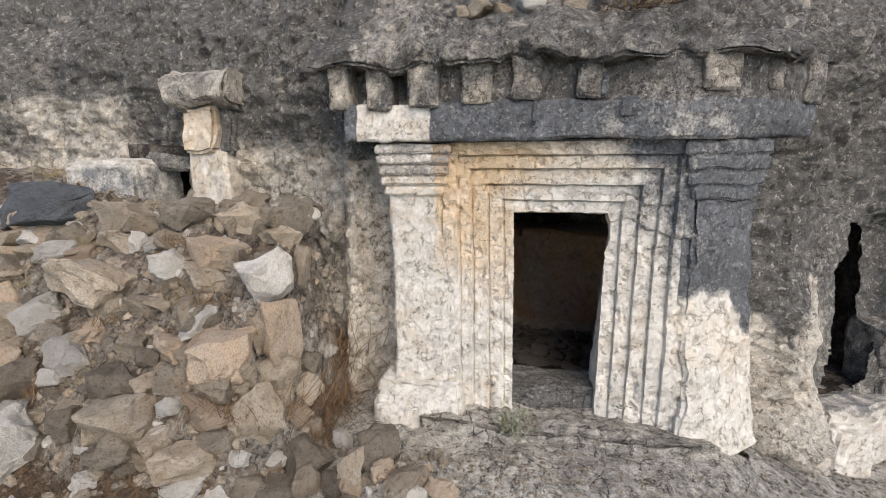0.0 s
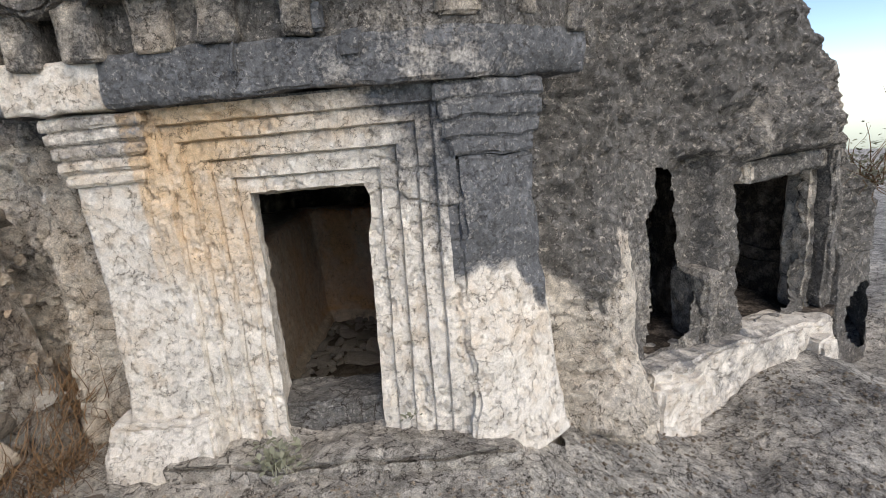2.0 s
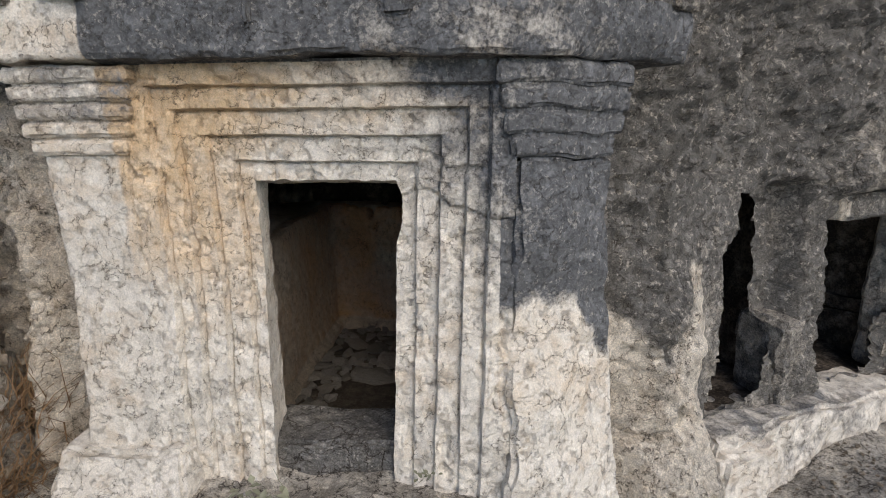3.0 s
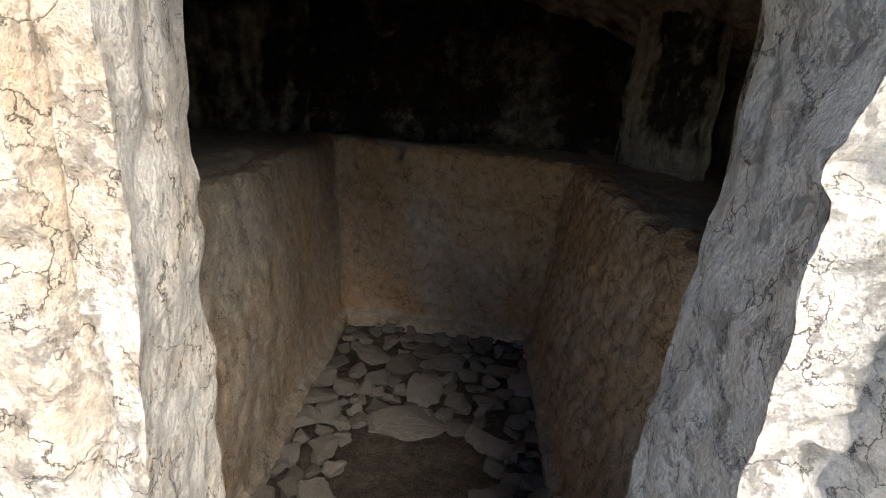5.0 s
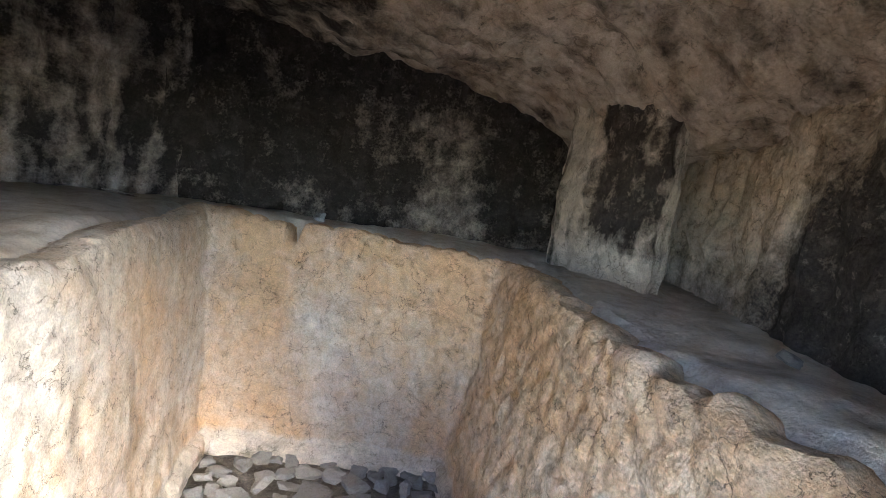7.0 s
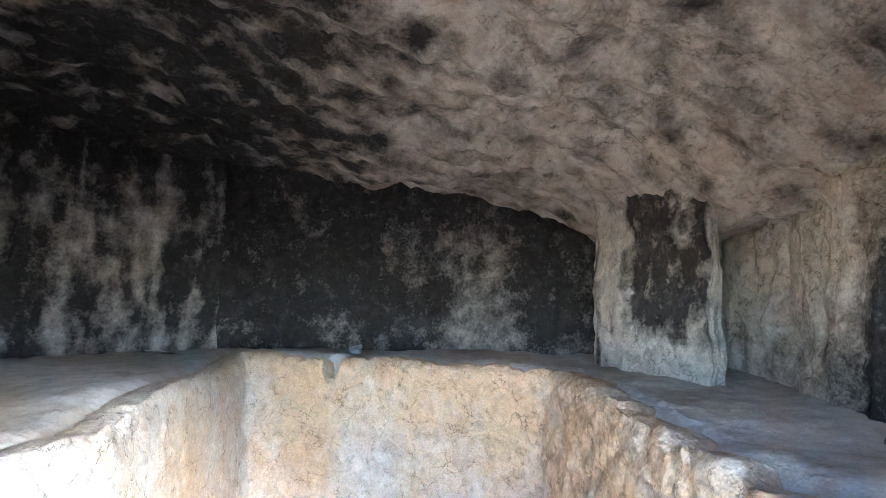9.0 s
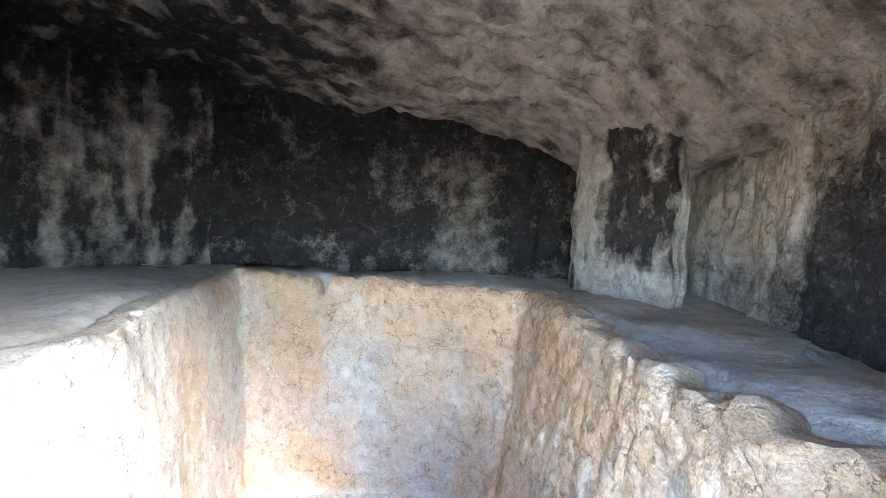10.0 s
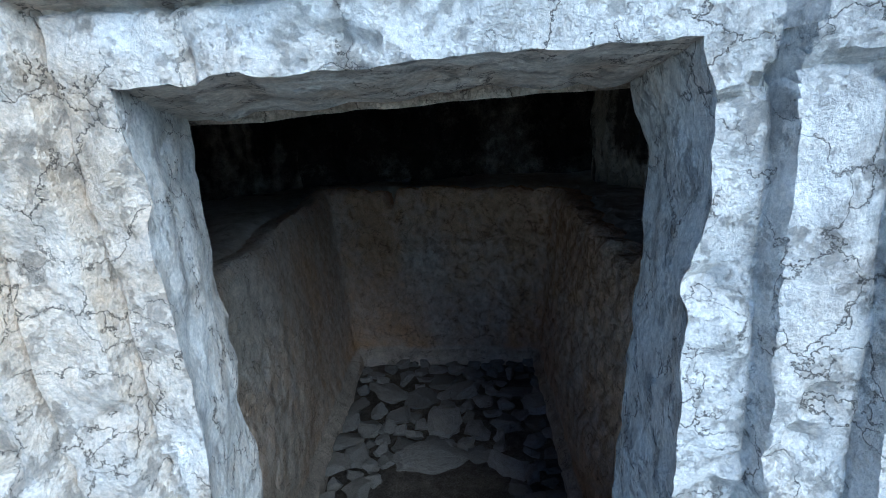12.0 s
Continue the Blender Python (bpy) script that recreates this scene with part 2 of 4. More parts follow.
def ochre(u, z):
    n = 0.2 * fbm((u, 7.7, z), 2.1)
    if -0.75 < u < 0.66 and z < 1.9:
        p = 0.15 + 0.6 * smooth(z, 0.7, 1.5) * smooth(u, 0.15, -0.55) + 0.35 * smooth(z, 1.5, 1.75)
    elif u < -1.1 and z < 1.9:
        p = 0.25
    elif u > 1.1 and z < 0.8:
        p = 0.08
    else:
        p = 0.25
    return min(1.0, max(0.0, p + n))


# ---- mesh helpers ----
def mesh_from(name, verts, faces, mat, marks=None, smooth_faces=True):
    me = bpy.data.meshes.new(name)
    me.from_pydata(verts, [], faces)
    me.materials.append(mat)
    if marks:
        for key in ("patina", "ochre"):
            at_ = me.attributes.new(key, "FLOAT", "POINT")
            at_.data.foreach_set("value", [m[0 if key == "patina" else 1] for m in marks])
    if smooth_faces:
        me.polygons.foreach_set("use_smooth", [True] * len(me.polygons))
        me.set_sharp_from_angle(angle=radians(36))
    me.update()
    return me


def part(name, me, parent, label=""):
    ob = new(name, me)
    ob.parent = parent
    return tagged(ob, label)


def thing(name, label, category, group="", kind="", where=(0, 0, 0)):
    e = new(name)
    e.location = where
    e.empty_display_size = 0.1
    return tagged(e, label, category, group, kind)


def sheet(name, us, zs, place, mat, mark, hole=None):
    """A grid of quads; place(u, z) gives a point, hole(u, z) leaves a quad out."""
    nu, nz = len(us), len(zs)
    verts, marks = [], []
    for z in zs:
        for u in us:
            verts.append(place(u, z))
            marks.append(mark(u, z))
    faces = []
    for j in range(nz - 1):
        for i in range(nu - 1):
            if hole and hole((us[i] + us[i + 1]) / 2, (zs[j] + zs[j + 1]) / 2):
                continue
            k = j * nu + i
            faces.append((k, k + 1, k + nu + 1, k + nu))
    return mesh_from(name, verts, faces, mat, marks)


def span(a, b, step):
    n = max(1, round((b - a) / step))
    return [a + (b - a) * i / n for i in range(n + 1)]


def block(name, box, res, mat, place=at, rough=0.006, wear=0.012, grain=9.0, shape=None, mark=None):
    """A worn block in facade coordinates: box u0 u1 v0 v1 z0 z1. shape(u, v, z) moves its points, wear rounds the edges."""
    u0, u1, v0, v1, z0, z1 = box
    axes = [span(u0, u1, res), span(v0, v1, res), span(z0, z1, res)]
    index, verts, faces, marks = {}, [], [], []

    def vert(i, j, k):
        key = (i, j, k)
        if key not in index:
            p = [axes[0][i], axes[1][j], axes[2][k]]
            ends = [q in (0, len(axes[n]) - 1) for n, q in enumerate(key)]
            if sum(ends) > 1:
                chip = wear * (0.45 + 1.3 * abs(noise.noise(Vector(p) * 11.0)))
                for n in range(3):
                    if ends[n]:
                        p[n] += chip * (1 if key[n] == 0 else -1)
            if shape:
                p = shape(*p)
            q = Vector(place(*p))
            q += noise.noise_vector(q * grain) * rough + noise.noise_vector(q * grain * 0.3) * rough * 1.6
            index[key] = len(verts)
            verts.append(tuple(q))
            marks.append(mark(p[0], p[2]) if mark else (patina(p[0], p[2]), ochre(p[0], p[2])))
        return index[key]

    n = [len(a) - 1 for a in axes]
    for a in range(n[0]):
        for c in range(n[2]):
            faces.append((vert(a, n[1], c), vert(a + 1, n[1], c), vert(a + 1, n[1], c + 1), vert(a, n[1], c + 1)))
            faces.append((vert(a, 0, c), vert(a, 0, c + 1), vert(a + 1, 0, c + 1), vert(a + 1, 0, c)))
        for b in range(n[1]):
            faces.append((vert(a, b, 0), vert(a + 1, b, 0), vert(a + 1, b + 1, 0), vert(a, b + 1, 0)))
            faces.append((vert(a, b, n[2]), vert(a, b + 1, n[2]), vert(a + 1, b + 1, n[2]), vert(a + 1, b, n[2])))
    for b in range(n[1]):
        for c in range(n[2]):
            faces.append((vert(0, b, c), vert(0, b + 1, c), vert(0, b + 1, c + 1), vert(0, b, c + 1)))
            faces.append((vert(n[0], b, c), vert(n[0], b, c + 1), vert(n[0], b + 1, c + 1), vert(n[0], b + 1, c)))
    return mesh_from(name, verts, faces, mat, marks)


# ---- ground ----
def bank(x, y):
    """Height of the ground: a trodden ledge that falls to one side, and a bank of rubble on the other."""
    z = 0.10 - 0.42 * max(0.0, min(x, 2.15) - 0.7) * smooth(x, 0.5, 1.5)
    z -= 0.16 * smooth(y, -0.7, -1.3)
    z += 0.16 * smooth(x, 2.2, 3.0) * smooth(x, 3.9, 3.4) * smooth(y, -0.2, 0.8)
    z = max(z, -1.3)
    s = min(1.0, max(0.0, (y + 1.35 + 0.12 * x * 0) / 1.2))
    w = smooth(x, -1.42, -1.72)
    z += w * (1.28 * s ** 0.85)
    z += w * 0.25 * smooth(x, -2.6, -4.2) * smooth(y, -0.9, 0.2)
    return z


CAVE = at(4.72, 0.25, 0.0)


def ground_at(x, y):
    d = math.hypot(x, y)
    far = smooth(d, 7, 14)
    z = (bank(x, y) - 0.2 * smooth(math.hypot(x - CAVE[0], y - CAVE[1]), 0.75, 0.3)) * (1 - far) - (0.8 + 0.09 * max(0.0, d - 9)) * far
    return z + (0.05 * fbm((x, y, 0), 1.3) + (0.03 + 0.03 * smooth(x, -1.3, -1.7)) * fbm((x, y, 4), 5.0) + 0.012 * fbm((x, y, 9), 18.0, 2)) * (1 - far)


def ground_marks(x, y):
    rub = smooth(x, -1.3, -1.7)
    # ochre deepens at the bank's foot: brown earth with shade painted in
    return (0.34 + 0.3 * fbm((x, y, 2), 1.5) - 0.06 * rub + 0.15 * smooth(x, 1.0, 2.0), 0.1 + 0.62 * rub + 0.3 * rub * fbm((x, y, 8), 2.5) + 0.5 * rub * smooth(y, -1.1, -1.35))

# ---- large structure ----
gx = [-900, -200, -60, -30, -16, -10] + span(-7, -4.6, 0.12) + span(-4.5, -0.0, 0.03) + span(0.04, 5.0, 0.04) + span(5.2, 8, 0.2) + [12, 20, 40, 90, 300, 1500, 3500]
gy = [-900, -200, -60, -30, -14, -8] + span(-5, -2.2, 0.12) + span(-2.1, 0.30, 0.03) + span(0.36, 4.0, 0.08) + [5, 6.5, 9, 14, 30, 60, 300, 1500, 3500]
ground = new("ground", sheet("ground", gx, gy, lambda x, y: (x, y, ground_at(x, y) if not (-2.4 < x < 1.2 and y > 0.05 and y < 3.6) else -0.75), GROUND, ground_marks,
                             hole=lambda x, y: -1.4 < x < 0.75 and 0.12 < y < 3.6))
tagged(ground, "cracked grey rock ledge and dusty trodden ground", "ground", kind="structure")


# outline of the doorway: its two edges by height, its head by width
def edge_left(z):
    return -0.276 + 0.012 * (1.43 - z) + 0.003 * fbm((0, 8, z), 5.0) + 0.003 * fbm((0, 3, z), 22.0)


def edge_right(z):
    return 0.279 - 0.022 * (1.43 - z) + 0.003 * fbm((5, 8, z), 5.0) + 0.004 * fbm((5, 3, z), 22.0) + 0.022 * smooth(z, 1.18, 1.3) * smooth(z, 1.46, 1.36)


def edge_head(u):
    return 1.440 + 0.007 * max(0.0, fbm((u, 1, 9), 14.0, 2)) + 0.004 * fbm((u, 8, 2), 6.0) + 0.005 * fbm((u, 3, 2), 22.0)


def tomb_a(u, z):
    left = 2.15 + 0.13 * smooth(z, 0.1, 0.7) + 0.04 * math.sin(z * 6) + 0.04 * fbm((1, 1, z), 3.0)
    right = 2.58 + 0.08 * smooth(z, 0.2, 0.5) + 0.03 * math.sin(z * 4) + 0.03 * fbm((2, 1, z), 4.0)
    return left < u < right and 0.0 + 0.3 * max(0, u - 2.3) < z < 1.30 - 0.1 * (u - 2.1)


def tomb_b(u, z):
    return 3.22 < u < 4.03 - 0.10 * smooth(z, 0.5, 0.1) + 0.02 * math.sin(5 * z) and -0.08 < z < 1.08


def cave(u, z):
    return ((u - 4.72) / 0.25) ** 2 + ((z + 0.28) / 0.31) ** 2 < 1


def left_door(u, z):
    return -3.08 < u < -2.93 and 1.36 < z < 1.66


def in_doors(u, z):
    return (-0.64 < u < 0.64 and -0.2 < z < 1.8) or tomb_a(u, z) or tomb_b(u, z) or cave(u, z) or left_door(u, z)


def crest(u):
    """Skyline of the rock, falling to the far end."""
    return (1.15 + (4.72 - u) / 0.55 if u < 4.72 else 1.15 - 0.17 * (u - 4.72)) + 0.10 * fbm((u, 5, 0), 2.2) + 0.04 * fbm((u, 5, 3), 9.0)


def cliff_point(u, z):
    p = (u, 0.0, z)
    v = -0.06 + lean(z) * 0.6
    if u < -1.0:
        v -= 0.30 * smooth(u, -1.38, -1.62)
        v -= 0.25 * smooth(u, -2.6, -4.5)
    v -= 0.10 * smooth(z, 2.5, 3.0) + 0.30 * max(0.0, z - 2.6)
    v -= 0.14 * smooth(u, -1.45, -1.2) * smooth(u, 1.6, 1.35) * smooth(z, 2.36, 2.30)
    foot = smooth(u, 1.0, 1.12) * smooth(u, 2.12, 1.85)
    v += foot * (0.13 * smooth(z, 1.05, 0.55) + 0.16 * smooth(z, 0.4, -0.3))
    # niches cut round the far doorways
    v -= 0.16 * smooth(u, 2.52, 2.60) * smooth(u, 2.90, 2.82) * smooth(z, 1.34, 1.28) * smooth(z, 0.42, 0.5)
    v -= 0.14 * smooth(u, 3.10, 3.16) * smooth(u, 4.34, 4.29) * smooth(z, 1.27, 1.22)
    v += 0.10 * smooth(z, 1.2, 1.3) * smooth(u, 3.0, 3.1) * smooth(u, 4.2, 4.1) * smooth(z, 1.8, 1.4)
    rough = 1.0 if u < -1.3 or u > 1.2 or z > 2.3 else 0.25
    if 2.45 < u < 3.15 and z < 1.2:
        rough = 0.6
    if u > 4.3 and z < 0.3:
        rough = 0.3
    if 1.75 < u < 2.45 and z < 1.4:
        rough = 0.35
    v += rough * (0.10 * fbm(p, 1.1) + 0.06 * fbm(p, 3.5) + 0.045 * fbm(p, 10.0, 4) + 0.016 * noise.noise(Vector(p) * 27.0))
    v += (rough * 0.05 + foot * 0.07 * smooth(z, 0.9, 0.6)) * (0.45 - noise.voronoi(Vector((u * 6 + fbm(p, 4.0) * 0.4, 1.0, z * 7)))[0][0])
    c = crest(u) - z
    if c < 0.45:
        v -= 1.1 * ((0.45 - max(c, -0.2)) / 0.45) ** 2
    return at(u, v, z)


cliff = new("cliff", sheet("cliff", span(-8, -3.6, 0.05) + span(-3.58, 4.4, 0.02) + span(4.43, 8.0, 0.04), span(-1.6, 3.0, 0.02) + span(3.04, 5.6, 0.08), cliff_point, CLIFF,
                           lambda u, z: (patina(u, z), ochre(u, z)), lambda u, z: z > crest(u) + 0.15 or in_doors(u, z)))
tagged(cliff, "rough grey weathered limestone cliff with pale patches", "cliff", kind="structure")


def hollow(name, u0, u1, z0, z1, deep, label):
    """A rock-cut room behind a doorway: five rough faces, coloured dark for the shade inside."""
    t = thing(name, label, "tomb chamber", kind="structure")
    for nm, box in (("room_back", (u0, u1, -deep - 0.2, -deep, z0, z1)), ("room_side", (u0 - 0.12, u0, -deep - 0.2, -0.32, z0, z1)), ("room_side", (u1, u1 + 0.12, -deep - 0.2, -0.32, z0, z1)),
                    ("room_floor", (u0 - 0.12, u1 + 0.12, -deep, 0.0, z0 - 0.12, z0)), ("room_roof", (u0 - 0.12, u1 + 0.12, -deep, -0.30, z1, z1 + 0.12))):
        part(nm, block(nm, box, 0.12, SOOT_SHADE, rough=0.02, mark=lambda u, z: (0.8, 0.2)), t)
    return t


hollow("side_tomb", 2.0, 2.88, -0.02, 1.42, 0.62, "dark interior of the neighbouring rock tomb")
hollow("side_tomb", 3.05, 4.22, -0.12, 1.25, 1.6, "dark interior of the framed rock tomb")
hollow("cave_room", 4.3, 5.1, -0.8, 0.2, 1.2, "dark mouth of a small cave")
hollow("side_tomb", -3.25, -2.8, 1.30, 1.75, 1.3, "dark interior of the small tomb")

# plinth and framed doorway of the neighbouring tombs
plinth = thing("tomb_plinth", "white-stained rock plinth under the neighbouring tombs", "plinth", kind="structure")
part("plinth_block", block("plinth_block", (1.98, 4.15, -0.2, 0.20, -0.9, -0.02), 0.03, LIMESTONE, rough=0.025, wear=0.04,
                           shape=lambda u, v, z: (u, v - 0.05 * (u - 2), z - 0.07 * max(0, u - 2.6)), mark=lambda u, z: (0.36 + 0.3 * fbm((u, 1, z), 3) + 0.2 * smooth(z, -0.1, -0.02), 0.15)), plinth)
part("plinth_block", block("plinth_block", (2.0, 2.44, -0.1, 0.26, -0.9, -0.10), 0.03, LIMESTONE, rough=0.02, wear=0.04, mark=lambda u, z: (0.12, 0.2)), plinth)
part("plinth_corner", block("plinth_corner", (3.76, 3.98, 0.0, 0.24, -0.6, -0.20), 0.03, LIMESTONE, rough=0.02, wear=0.03, mark=lambda u, z: (0.3, 0.15)), plinth)
frame2 = thing("tomb_frame", "weathered stone door frame of the neighbouring tomb", "door frame", kind="structure")
part("frame_lintel", block("frame_lintel", (3.16, 4.22, -0.32, -0.08, 1.06, 1.22), 0.03, CLIFF, rough=0.015, wear=0.02, mark=lambda u, z: (0.75 - 0.7 * (u < 3.3), 0.2)), frame2)
part("frame_post", block("frame_post", (4.05, 4.11, -0.34, -0.10, -0.12, 1.07), 0.03, CLIFF, rough=0.02, wear=0.03, mark=lambda u, z: (0.5, 0.2)), frame2)
part("frame_post", block("frame_post", (4.18, 4.29, -0.34, -0.02, -0.12, 1.24), 0.03, CLIFF, rough=0.015, wear=0.03, mark=lambda u, z: (0.75, 0.1)), frame2)
part("frame_post", block("frame_post", (2.70, 2.86, -0.30, 0.03, -0.1, 0.5), 0.03, CLIFF, rough=0.02, wear=0.03, mark=lambda u, z: (0.7, 0.2)), frame2)

# ---- tomb facade ----
tomb = thing("tomb_facade", "rock-cut tomb front of pale and grey limestone", "tomb front")


def band_depth(u, z):
    side = abs(u - 0.008)
    v = 0.0
    for wide, high, rise in ((0.352, 1.515, 0.026), (0.442, 1.608, 0.028), (0.540, 1.705, 0.028), (0.615, 1.785, 0.030)):
        w = wide - 0.02 * (1.4 - z) + 0.006 * fbm((wide * 9, 0, z), 2.0)
        d = max(side - w, z - high - 0.006 * fbm((u, wide * 9, 0), 2.0))
        v += rise * smooth(d, -0.003, 0.003) - (0.012 if u < 0 else 0.006) * math.exp(-((d + 0.004) / 0.0045) ** 2)
    return v


def surround_place(u, z):
    p = (u, 0, z)
    v = band_depth(u, z) * (1 - 0.35 * smooth(z, 0.55, 0.2)) + lean(z) + 0.008 * fbm(p, 4) + 0.007 * fbm(p, 16, 4)
    v -= 0.02 * smooth(fbm(p, 7), 0.35, 0.7)
    if u > 0.27:
        # a crack runs from the corner of the doorway, the stone below it sunk a little
        gap = z - (1.355 + 0.055 * math.sin(math.pi * min(1.0, (u - 0.27) / 0.22)) - 0.05 * smooth(u, 0.45, 0.7) + 0.006 * fbm((u, 4, 4), 14.0))
        v -= 0.016 * math.exp(-(gap / 0.006) ** 2) + 0.012 * smooth(gap, 0.004, -0.004) * smooth(gap, -0.25, -0.05)
    if z > 1.43:
        gap = u - (-0.20 - 0.16 * (z - 1.44) + 0.02 * fbm((2, z, 0), 9.0))
        v -= 0.012 * math.exp(-(gap / 0.006) ** 2)
    return at(u, v, z)


SUR_MARK = lambda u, z: (patina(u, z), ochre(u, z))
fs, gs = span(0, 1, 1 / 110), span(0, 1, 1 / 120)


def side_panel(outer, edge):
    def at_fg(f, g):
        z = g * edge_head(outer + (edge(1.44) - outer) * f)
        return outer + (edge(z) - outer) * f, z
    me = sheet("door_surround", fs, gs, lambda f, g: surround_place(*at_fg(f, g)), LIMESTONE, lambda f, g: SUR_MARK(*at_fg(f, g)))
    return part("door_surround", me, tomb, "stepped limestone bands beside the doorway")


part("door_surround", sheet("door_surround", span(-0.70, 0.70, 0.01), fs, lambda u, f: surround_place(u, edge_head(u) + (1.87 - edge_head(u)) * f), LIMESTONE, lambda u, f: SUR_MARK(u, 1.44 + 0.43 * f)), tomb,
     "stepped limestone bands over the doorway")
side_panel(-0.70, edge_left)
side_panel(0.70, edge_right)

DEEP = 0.22


def reveal(side):
    """The thickness of the wall in the doorway, from the front edge to the inner edge."""
    edge = edge_left if side < 0 else edge_right
    inner = -0.33 if side < 0 else 0.318

    def place(f, z):
        e = edge(min(z, 1.43))
        inside = inner - 0.085 * (1.4 - z) * (side > 0) + 0.006 * fbm((side, 2, z), 7.0) - side * 0.045 * smooth(z, 1.28, 1.42) * (side > 0)
        x0, y0, _ = surround_place(e, z)
        x, y = x0 + (inside - x0) * f, y0 + (DEEP - y0) * f
        q = (x, y, z)
        n = (0.006 * fbm(q, 5) + 0.008 * fbm(q, 16, 4)) * min(1, f * 6)
        return (x + n, y, z)
    return part("door_jamb", sheet("door_jamb", span(0, 1, 0.05), span(0.0, 1.46, 0.015), place, LIMESTONE, lambda f, z: (0.0, 0.2)), tomb, "rough face of the door jamb")


reveal(-1)
reveal(1)


def soffit(u, f):
    x0, y0, z0 = surround_place(u, edge_head(u))
    n = 0.006 * fbm((u, f * DEEP, 0), 6) + 0.006 * fbm((u, f * DEEP, 3), 20, 3)
    return (x0 * (1 + (0.32 if x0 < 0 else 0.13) * f), y0 + (DEEP - y0) * f, z0 - 0.030 * f + n * min(1, f * 6))


part("door_soffit", sheet("door_soffit", span(-0.30, 0.33, 0.0125), span(0, 1, 0.05), soffit, LIMESTONE, lambda d, z: (0.06, 0.3)), tomb, "rough underside of the door head")
# worn grey slab; its heavy patina also paints in the shade of the recess
part("threshold", block("threshold", (-0.40, 0.36, -0.29, 0.02, -0.3, 0.31), 0.018, GROUND, rough=0.012, wear=0.02, mark=lambda u, z: (0.8, 0.1)), tomb, "worn grey threshold slab")
part("step", block("step", (-0.80, 0.80, -0.1, 0.36, -0.4, 0.17), 0.02, GROUND, rough=0.025, wear=0.06, mark=lambda u, z: (0.35, 0.25)), tomb, "cracked rock step below the doorway")
part("pilaster", block("pilaster", (-1.05, -0.70, -0.14, 0.11, 0.30, 1.56), 0.018, LIMESTONE, rough=0.008, wear=0.012, shape=lambda u, v, z: (u + 0.03 * (1.5 - z), v + lean(z), z)), tomb,
     "pale pilaster with fine grey cracks")
part("pilaster_base", block("pilaster_base", (-1.10, -0.58, -0.14, 0.15, -0.15, 0.36), 0.02, LIMESTONE, rough=0.016, wear=0.03,
                            shape=lambda u, v, z: (u + 0.16 * (0.37 - z) * (1 if u > -0.8 else -1), v + lean(z) + 0.25 * (0.37 - z), z), mark=lambda u, z: (0.05, 0.1)), tomb)
part("pilaster", block("pilaster", (0.69, 1.12, -0.14, 0.12, 0.0, 1.52), 0.018, LIMESTONE, rough=0.018, wear=0.02,
                       shape=lambda u, v, z: (u + (-0.12 * max(0, 0.35 - z) if u < 0.9 else 0.12 * max(0, 0.6 - z)), v + lean(z) * 1.2 + 0.03 * fbm((u, 2, z), 3), z)), tomb, "grey weathered pilaster with a pale eroded foot")


def capital(u0, u1, z0, z1, flare, rows, proud=0.013, rough=0.006):
    cap = part("capital", block("capital", (u0, u1, -0.12, 0.115, z0, z1), 0.018, LIMESTONE, rough=0.008, wear=0.01,
                                shape=lambda u, v, z: (u + (u - (u0 + u1) / 2) / (u1 - u0) * flare * (z - z0) / (z1 - z0), v + 0.03 * (z - z0) / (z1 - z0), z)), tomb, "moulded capital with worn rolls")
    for r in range(rows):
        h = (z1 - z0) / rows
        zc = z0 + h * (r + 0.5)
        grow = flare * 0.5 * (r + 0.5) / rows
        out = proud if r else 0.004
        part("roll", block("roll", (u0 - grow - out, u1 + grow + out, -0.1, 0.125 + proud + 0.03 * r / rows, zc - h * 0.44, zc + h * 0.40), 0.012, LIMESTONE, rough=rough, wear=0.009), cap)
    return cap


capital(-1.06, -0.70, 1.54, 1.86, 0.10, 5)
capital(0.69, 1.11, 1.52, 1.87, 0.10, 4, 0.006, 0.012)


def lintel_shape(u, v, z):
    low = smooth(z, 1.98, 1.86)
    return (u, v - 0.05 * smooth(u, 0.2, 0.6) * low * smooth(fbm((u, 1, 0), 3.0), -0.2, 0.3), z + low * (0.010 * fbm((u, 0, 0), 3) + 0.007 * fbm((u, 0, 3), 14)))


part("lintel", block("lintel", (-1.29, 1.40, -0.16, 0.205, 1.87, 2.085), 0.016, LIMESTONE, rough=0.009, wear=0.010, shape=lintel_shape), tomb, "dark grey stone lintel beam")
DENTILS = ((-1.37, -1.25, 2.05, 0.225), (-1.135, -0.99, 2.045, 0.235), (-0.88, -0.70, 2.06, 0.25), (-0.57, -0.40, 2.07, 0.23), (-0.28, -0.115, 2.075, 0.235), (0.07, 0.20, 2.09, 0.23),
           (0.66, 0.80, 2.10, 0.235), (0.95, 1.06, 2.11, 0.225), (1.26, 1.40, 2.05, 0.235))
for u0, u1, low, out in DENTILS:
    part("dentil", block("dentil", (u0, u1, -0.12, out, low, 2.32), 0.014, CLIFF, rough=0.010, wear=0.010, mark=lambda u, z: (0.62 + 0.3 * fbm((u, 2, z), 5), 0.35)), tomb, "weathered stone dentil under the cornice")


